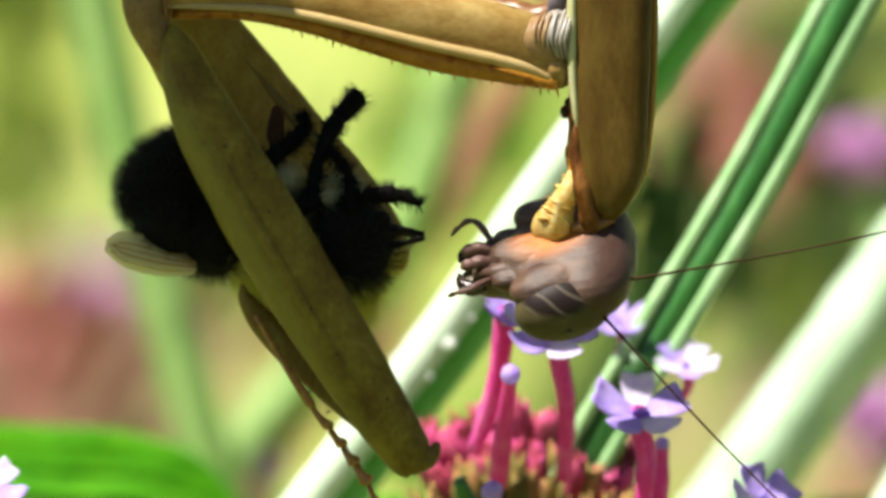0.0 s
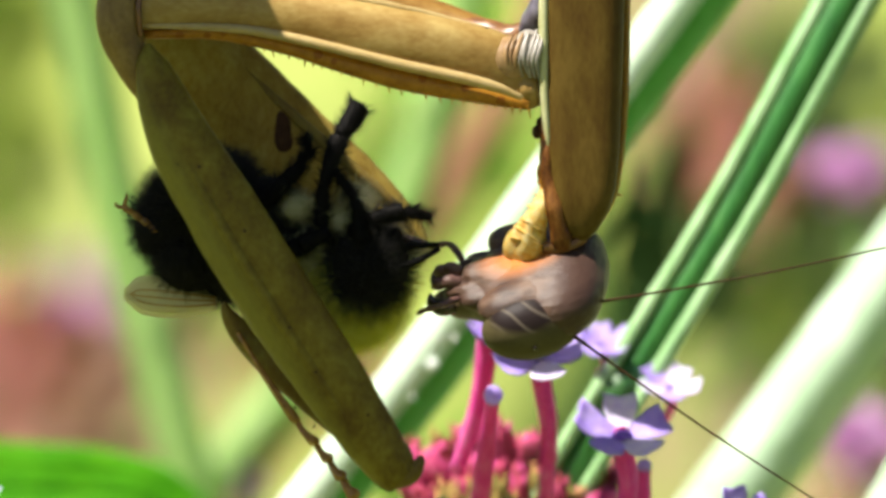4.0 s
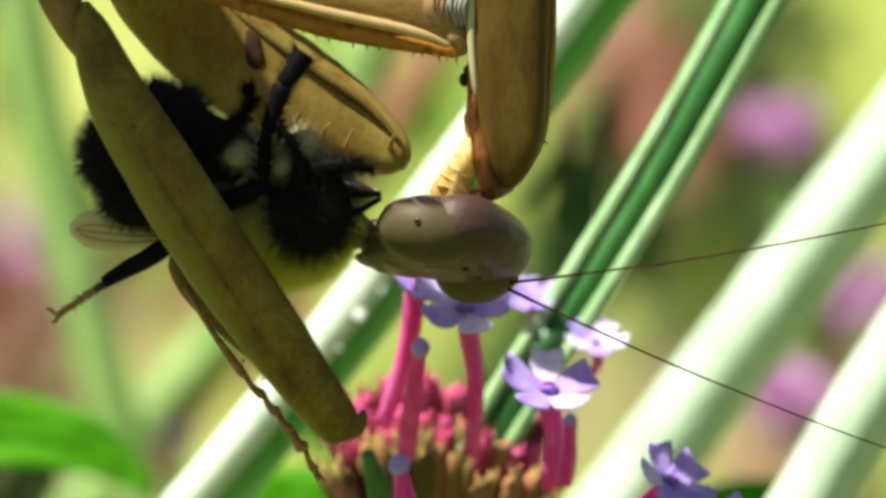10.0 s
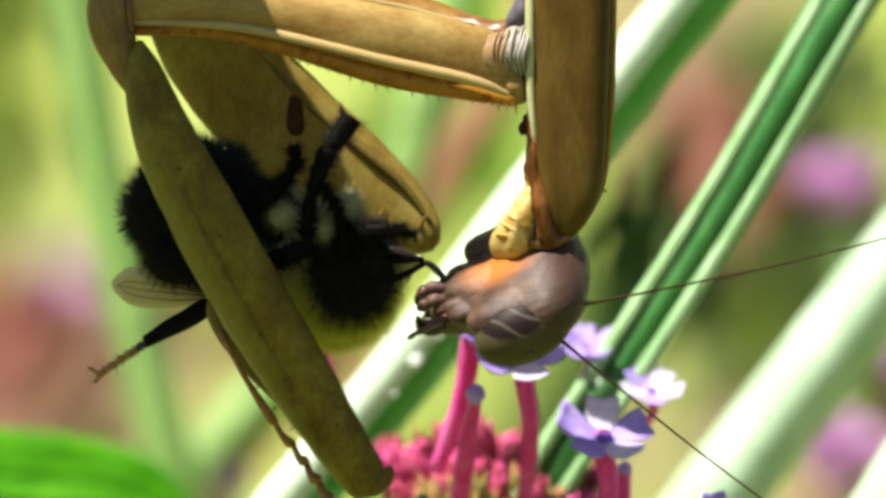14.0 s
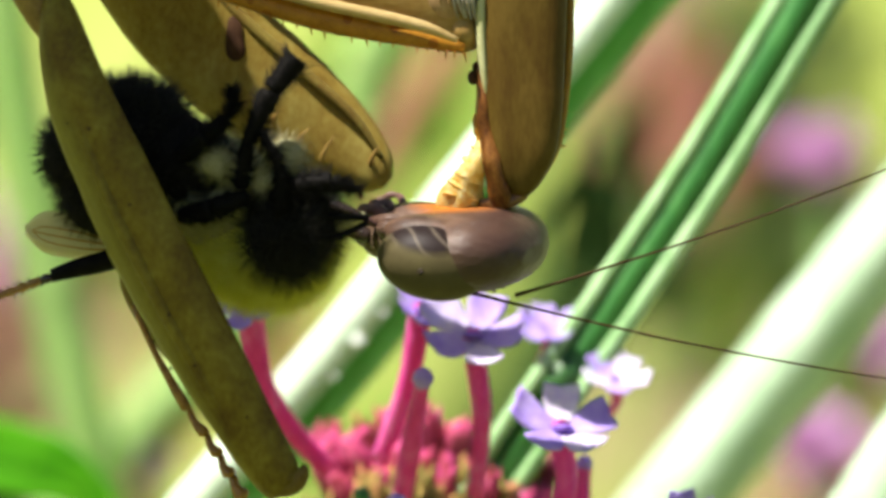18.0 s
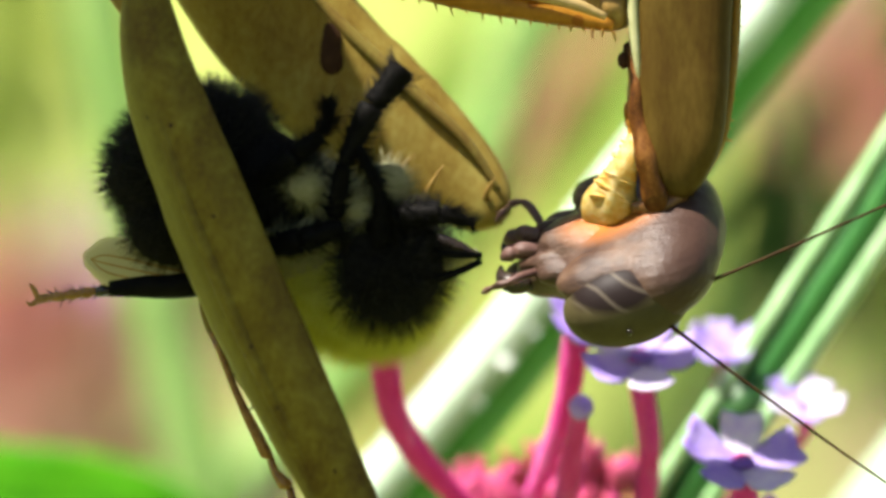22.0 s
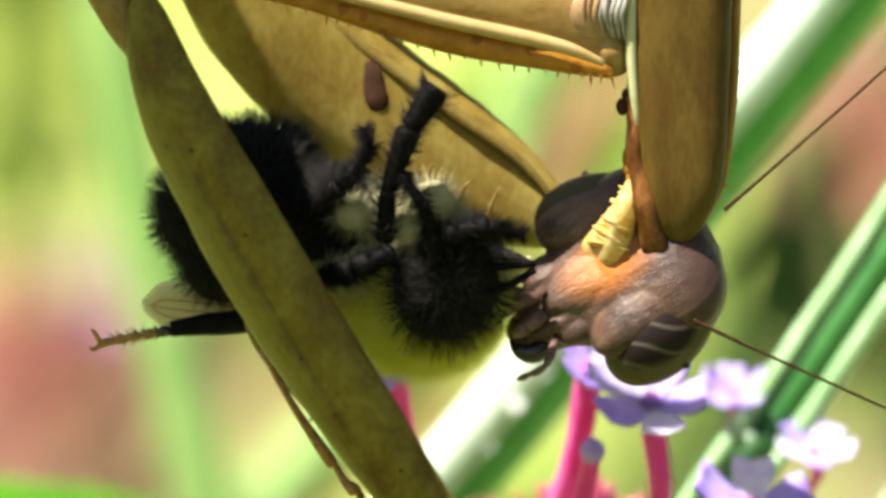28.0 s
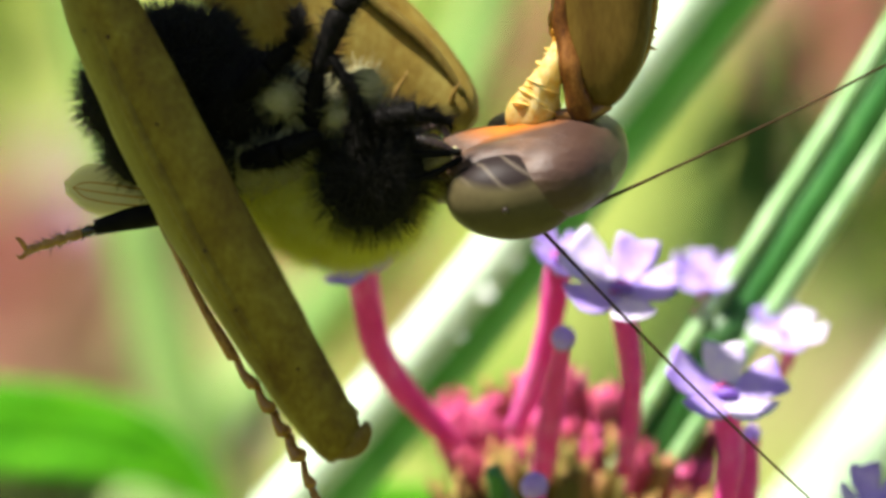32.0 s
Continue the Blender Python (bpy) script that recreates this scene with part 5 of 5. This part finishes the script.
BEE_ROWS = [
    (0, pose(-0.008180, 0.00000, 0.001316, 0, 26.62, 0) @ pose(0, 0, 0, -35.0)),
    (0.5, pose(-0.008112, 0.00000, 0.001392, 0, 26.54, 0) @ pose(0, 0, 0, -35.0)),
    (1, pose(-0.008237, 0.00000, 0.001525, 0, 27.27, 0) @ pose(0, 0, 0, -35.0)),
    (1.5, pose(-0.008181, 0.00000, 0.001639, 0, 26.99, 0) @ pose(0, 0, 0, -35.0)),
    (2, pose(-0.008411, 0.00000, 0.001342, 0, 26.39, 0) @ pose(0, 0, 0, -35.0)),
    (2.5, pose(-0.008467, 0.00000, 0.001202, 0, 26.27, 0) @ pose(0, 0, 0, -35.0)),
    (4.5, pose(-0.006413, 0.00000, 0.001252, 0, 18.09, 0) @ pose(0, 0, 0, -8.0)),
    (5, pose(-0.006406, 0.00000, 0.001254, 0, 17.98, 0) @ pose(0, 0, 0, -5.3)),
    (5.5, pose(-0.006159, 0.00000, 0.001190, 0, 18.21, 0) @ pose(0, 0, 0, -2.7)),
    (6, pose(-0.006393, 0.00000, 0.001296, 0, 18.34, 0) @ pose(0, 0, 0, 0.0)),
    (6.5, pose(-0.006209, 0.00000, 0.001415, 0, 18.80, 0) @ pose(0, 0, 0, 0.0)),
    (7, pose(-0.006057, 0.00000, 0.001338, 0, 19.15, 0) @ pose(0, 0, 0, 0.0)),
    (7.5, pose(-0.005776, 0.00000, 0.001271, 0, 18.90, 0) @ pose(0, 0, 0, 0.0)),
    (8, pose(-0.005739, 0.00000, 0.001245, 0, 19.01, 0) @ pose(0, 0, 0, 0.0)),
    (8.5, pose(-0.005680, 0.00000, 0.001278, 0, 18.34, 0) @ pose(0, 0, 0, 0.0)),
    (9, pose(-0.005942, 0.00000, 0.001636, 0, 17.33, 0) @ pose(0, 0, 0, 0.0)),
    (9.5, pose(-0.005917, 0.00000, 0.001715, 0, 18.42, 0) @ pose(0, 0, 0, 0.0)),
    (10, pose(-0.006003, 0.00000, 0.001876, 0, 19.69, 0) @ pose(0, 0, 0, 0.0)),
    (10.5, pose(-0.006073, 0.00000, 0.001729, 0, 20.56, 0) @ pose(0, 0, 0, 0.0)),
    (11, pose(-0.005882, 0.00000, 0.001698, 0, 21.29, 0) @ pose(0, 0, 0, 0.0)),
    (11.5, pose(-0.006324, 0.00000, 0.001570, 0, 21.41, 0) @ pose(0, 0, 0, 0.0)),
    (12, pose(-0.006542, 0.00000, 0.001212, 0, 21.09, 0) @ pose(0, 0, 0, 0.0)),
    (12.5, pose(-0.007121, 0.00000, 0.000906, 0, 20.48, 0) @ pose(0, 0, 0, 0.0)),
    (13, pose(-0.006768, 0.00000, 0.000987, 0, 20.93, 0) @ pose(0, 0, 0, 0.0)),
    (13.5, pose(-0.006464, 0.00000, 0.001053, 0, 20.04, 0) @ pose(0, 0, 0, 0.0)),
    (14, pose(-0.006596, 0.00000, 0.001104, 0, 20.68, 0) @ pose(0, 0, 0, 0.0)),
    (14.5, pose(-0.006539, 0.00000, 0.001425, 0, 20.92, 0) @ pose(0, 0, 0, 0.0)),
    (16.5, pose(-0.006359, 0.00000, 0.003126, 0, 22.89, 0) @ pose(0, 0, 0, 0.0)),
    (17, pose(-0.006537, 0.00000, 0.002596, 0, 23.05, 0) @ pose(0, 0, 0, 0.0)),
    (17.5, pose(-0.006620, 0.00000, 0.002173, 0, 22.64, 0) @ pose(0, 0, 0, 0.0)),
    (18, pose(-0.006612, 0.00000, 0.001796, 0, 22.29, 0) @ pose(0, 0, 0, 0.0)),
    (18.5, pose(-0.006500, 0.00000, 0.001446, 0, 22.57, 0) @ pose(0, 0, 0, 0.0)),
    (19, pose(-0.007058, 0.00000, 0.000550, 0, 21.99, 0) @ pose(0, 0, 0, 0.0)),
    (19.5, pose(-0.007046, 0.00000, 0.000300, 0, 22.52, 0) @ pose(0, 0, 0, 0.0)),
    (20, pose(-0.007347, 0.00000, 0.000380, 0, 22.98, 0) @ pose(0, 0, 0, 0.0)),
    (20.5, pose(-0.007342, 0.00000, 0.000310, 0, 23.18, 0) @ pose(0, 0, 0, 0.0)),
    (21, pose(-0.007371, 0.00000, 0.000488, 0, 23.81, 0) @ pose(0, 0, 0, 0.0)),
    (21.5, pose(-0.007488, 0.00000, 0.000640, 0, 24.04, 0) @ pose(0, 0, 0, 0.0)),
    (22, pose(-0.007681, 0.00000, 0.000848, 0, 24.36, 0) @ pose(0, 0, 0, 0.0)),
    (22.5, pose(-0.007846, 0.00000, 0.000970, 0, 25.35, 0) @ pose(0, 0, 0, 0.0)),
    (23, pose(-0.007918, 0.00000, 0.001278, 0, 26.21, 0) @ pose(0, 0, 0, 0.0)),
    (23.5, pose(-0.007822, 0.00000, 0.001346, 0, 25.52, 0) @ pose(0, 0, 0, 0.0)),
    (24, pose(-0.007780, 0.00000, 0.001335, 0, 24.84, 0) @ pose(0, 0, 0, 0.0)),
    (24.5, pose(-0.007725, 0.00000, 0.001477, 0, 24.16, 0) @ pose(0, 0, 0, 0.0)),
    (25, pose(-0.007782, 0.00000, 0.001557, 0, 23.48, 0) @ pose(0, 0, 0, 0.0)),
    (25.5, pose(-0.007876, 0.00000, 0.001616, 0, 22.80, 0) @ pose(0, 0, 0, 0.0)),
    (26, pose(-0.007704, 0.00000, 0.001688, 0, 22.12, 0) @ pose(0, 0, 0, 0.0)),
    (26.5, pose(-0.007688, 0.00000, 0.001738, 0, 21.45, 0) @ pose(0, 0, 0, 0.0)),
    (28.5, pose(-0.006181, 0.00130, 0.001351, 0, 17.11, 0) @ pose(0, 0, 0, 5.0)),
    (29, pose(-0.006413, 0.00124, 0.001575, 0, 17.40, 0) @ pose(0, 0, 0, 5.0)),
    (29.5, pose(-0.006628, 0.00118, 0.001993, 0, 15.50, 0) @ pose(0, 0, 0, 5.0)),
    (30, pose(-0.006833, 0.00112, 0.002041, 0, 13.75, 0) @ pose(0, 0, 0, 5.0)),
    (30.5, pose(-0.007062, 0.00106, 0.001609, 0, 15.32, 0) @ pose(0, 0, 0, 4.0)),
    (31, pose(-0.006958, 0.00100, 0.001121, 0, 16.78, 0) @ pose(0, 0, 0, 3.0)),
    (31.5, pose(-0.007725, 0.00070, 0.001491, 0, 18.64, 0) @ pose(0, 0, 0, 1.5)),
    (32, pose(-0.007836, 0.00040, 0.001504, 0, 20.26, 0) @ pose(0, 0, 0, 0.0)),
]


def motions():
    walk(mantis, MANTIS_ROWS)
    walk(bee, BEE_ROWS)
    walk(shade_leaf, [(t, Matrix.Translation(P(-990 + du, -960, -13.1))) for t, du in SHADE_SHIFT])
    rel = Vector(HEAD_AT) - MANTIS_AT
    rows = []
    for t, du, dv, lean, roll, yaw, back in HEAD_KEYS:
        c = P(968 + du, 484 + dv, back) - MANTIS_AT
        rows.append((t, Matrix.Translation(c) @ pose(0, 0, 0, 0, lean, 0) @ pose(0, 0, 0, roll) @ pose(0, 0, 0, 0, 0, yaw)))
    walk(head, rows)
    for ob, at0, keys in ((antennae[0], ANT_A, FEELER_A), (antennae[1], ANT_B, FEELER_B)):
        walk(ob, [(t, Matrix.Translation(P(u, v, at0.y * 1000) - MANTIS_AT) @ pose(0, 0, 0, 0, a, 0)) for t, u, v, a in keys])
    rows = []
    for t, a, slide, *aside in NEAR_KEYS:
        way = radians(60 + a)
        at0 = NEAR_PIVOT + Vector((L(slide) * math.cos(way) + L(sum(aside)), 0, -L(slide) * math.sin(way)))
        turn = Matrix.Translation(THIGH_MID) @ Matrix.Rotation(radians(float(np.interp(t, *zip(*THIGH_ROLL)))), 4, THIGH_AXIS) @ Matrix.Translation(-THIGH_MID)
        rows.append((t, Matrix.Translation(at0 - MANTIS_AT) @ pose(0, 0, 0, 0, a, 0) @ turn))
    walk(near_femur, rows)
    base = Matrix.Translation(NEAR_PIVOT - MANTIS_AT)
    walk(trochanter, [(t, Matrix.Translation((m.translation - base.translation) * 0.85)) for t, m in rows])
    walk(far_femur, [(t, Matrix.Translation(P(u, v, 3.5) - MANTIS_AT) @ pose(0, 0, 0, 0, a, 0)) for t, u, v, a in FAR_KEYS])
    walk(hind, [(t, Matrix.Translation(HIND_AT) @ pose(0, y, 0, 0, a, 0)) for t, y, a in HIND_KEYS])


# seconds, shift right and down in grid steps, lean of the mouth, roll of the face, turn, mm backwards
HEAD_KEYS = [(0, 21, -20, -15, 44, -13, 1.0), (2.5, 19, -18, -16, 44, -13, 1.0), (4.5, 20, -14, -14, 32, -16, 1.0), (5.5, 8, -2, -10, 10, -18, 0.5), (6, 3, -9, -6, 10, -24, 0.2), (6.5, 10, 1, 0, -18, -26, 0), (7, 8, 1, 8, -38, -28, 0), (7.5, 2, 3, 10, -46, -28, 0), (8, 4, -10, -8, 16, -22, 0.5), (8.5, 10, -4, -14, 14, -18, 0.5), (9, 8, 8, 0, -22, -26, 0), (9.5, 6, 4, 0, -22, -26, 0), (10, 2, 2, 4, -18, -28, 0), (11, -11, -8, 10, -35, -28, 0), (11.5, -7, -4, 10, -35, -28, 0), (12, 0, -3, 0, -12, -22, 0), (12.5, 14, -2, -19, 40, -14, 1.0), (13, 12, -4, -23, 40, -15, 1.0), (14, 14, -2, -26, 40, -16, 1.0), (14.5, 12, 0, -16, 24, -18, 1.0), (16.5, -12, -2, 0, -40, -28, 0), (17, 0, -30, 6, 12, -26, 0.3), (17.5, 0, -24, 6, 12, -27, 0.3), (18, 3, -18, 3, 14, -27, 0.3), (18.5, 4, -14, -4, 14, -27, 0.3), (19, 6, -10, -4, 16, -27, 0.3), (20, 13, -38, -8, 30, -24, 1.0), (21, 14, -48, -9, 37, -28, 1.0), (22, 34, -22, -20, 38, -20, 1.0), (23, 34, -22, -26, 40, -16, 1.0), (26, 34, -20, -26, 38, -14, 1.0), (26.5, 34, -18, -24, 40, -14, 1.0), (28.5, 26, -58, -27, 72, 4, 1.0), (30, 22, -48, -26, 63, 4, 1.0), (30.6, 12, -40, -18, 56, 0, 1.0), (31, 2, -34, -14, 45, -8, 1.0), (31.5, -4, -18, -9, 32, -18, 1.0), (32, -2, -10, -8, 16, -20, 0.5)]
FEELER_A = [(0, 1108, 498, -12), (5, 1108, 505, -12), (6, 1092, 545, -12), (9, 1080, 560, -16), (11, 1085, 560, -3), (12.5, 1110, 512, -22), (13, 1112, 515, -13), (14.5, 1110, 510, -14), (17, 1085, 560, -18), (19, 1060, 540, -21), (23, 1095, 520, -26), (26, 1100, 510, -21), (26.5, 1105, 500, -24), (28.5, 1148, 320, -46), (29, 1148, 325, -45), (30, 1117, 421, -30), (31, 1069, 494, -24), (32, 1060, 530, -27)]
FEELER_B = [(0, 1068, 562, 45), (4.5, 1066, 562, 30), (6, 1060, 566, 23), (9, 1070, 580, 25), (11, 1082, 562, 20), (12, 1070, 570, 40), (13, 1066, 574, 50), (14.5, 1060, 570, 28), (17, 1020, 552, 16), (19, 986, 548, 8), (21, 1050, 570, 28), (23, 1066, 568, 36), (26, 1066, 568, 40), (26.5, 1070, 565, 38), (28.5, 1104, 488, 20), (29, 1104, 490, 21), (30, 1085, 532, 35), (31, 1023, 549, 44), (32, 984, 556, 44)]
NEAR_KEYS = [(0, 0, 0), (2.5, 0, 0), (4.5, -2.5, 5), (6, -3.6, 15), (9, -3.7, 28), (11, -1.8, 25), (12, -0.5, 15), (13, 0.5, 10), (14.5, 0.5, 5), (17, 2.2, 0), (18.5, 4, 25), (19, 5.1, 35), (20, 6, 42), (21, 5.5, 30), (22, 6.5, 17, 4), (23, 8, 5, 8), (24.2, 9, 0, 10), (26, 4, 0, 10), (26.5, 3, 0, 10), (28.5, -2, -5, 14), (30, 1, 0, 4), (31, 0.6, 15, -4), (32, 2, 28, 0)]
THIGH_AXIS = (P(738, 826, -3.5) - P(302, 44, -3.5)).normalized()
THIGH_MID = Vector((0, -0.0011, 0))
THIGH_ROLL = [(0, 0), (2.5, 0), (4.5, 8), (7, 14), (16.5, 18), (19, 29), (24, 23), (26, 25), (32, 28)]
FAR_KEYS = [(0, 456, 238, 9), (2.5, 461, 238, 9), (4.5, 538, 212, 2), (5, 546, 212, 2), (6, 582, 211, -2), (7, 608, 202, -5), (8, 577, 212, -3), (9, 600, 180, -3), (11, 599, 161, -2), (12, 570, 190, 1), (13, 552, 205, 3), (14.5, 575, 180, 3), (17, 586, 120, 3), (19, 580, 205, 4), (20, 573, 224, 4), (22, 562, 198, 5), (23, 550, 180, 10), (24, 542, 172, 13), (26, 570, 168, 11), (26.5, 580, 168, 10), (28.5, 632, 192, -4), (30, 612, 188, -3), (32, 610, 205, 2)]
# seconds, sideways shift of the unseen leaf, set to move its shade
SHADE_SHIFT = [(0, 0), (17, 0), (20, -60), (24, -60), (26, -90), (29, -200), (30.5, -200), (32, -110)]
HIND_KEYS = [(0, 0, 150), (2.5, 0, 150), (3.2, 0, 105), (3.9, 0, 60), (4.5, 0, 28), (5.5, 0, 4), (9, 0, -15), (13, 0, -18), (17, 0, -12), (19, 0, -1), (22, 0, 5), (26, 0, 7), (29, 0, 8), (30, 0, 6), (31, 0, -2), (32, 0, -1)]
motions()
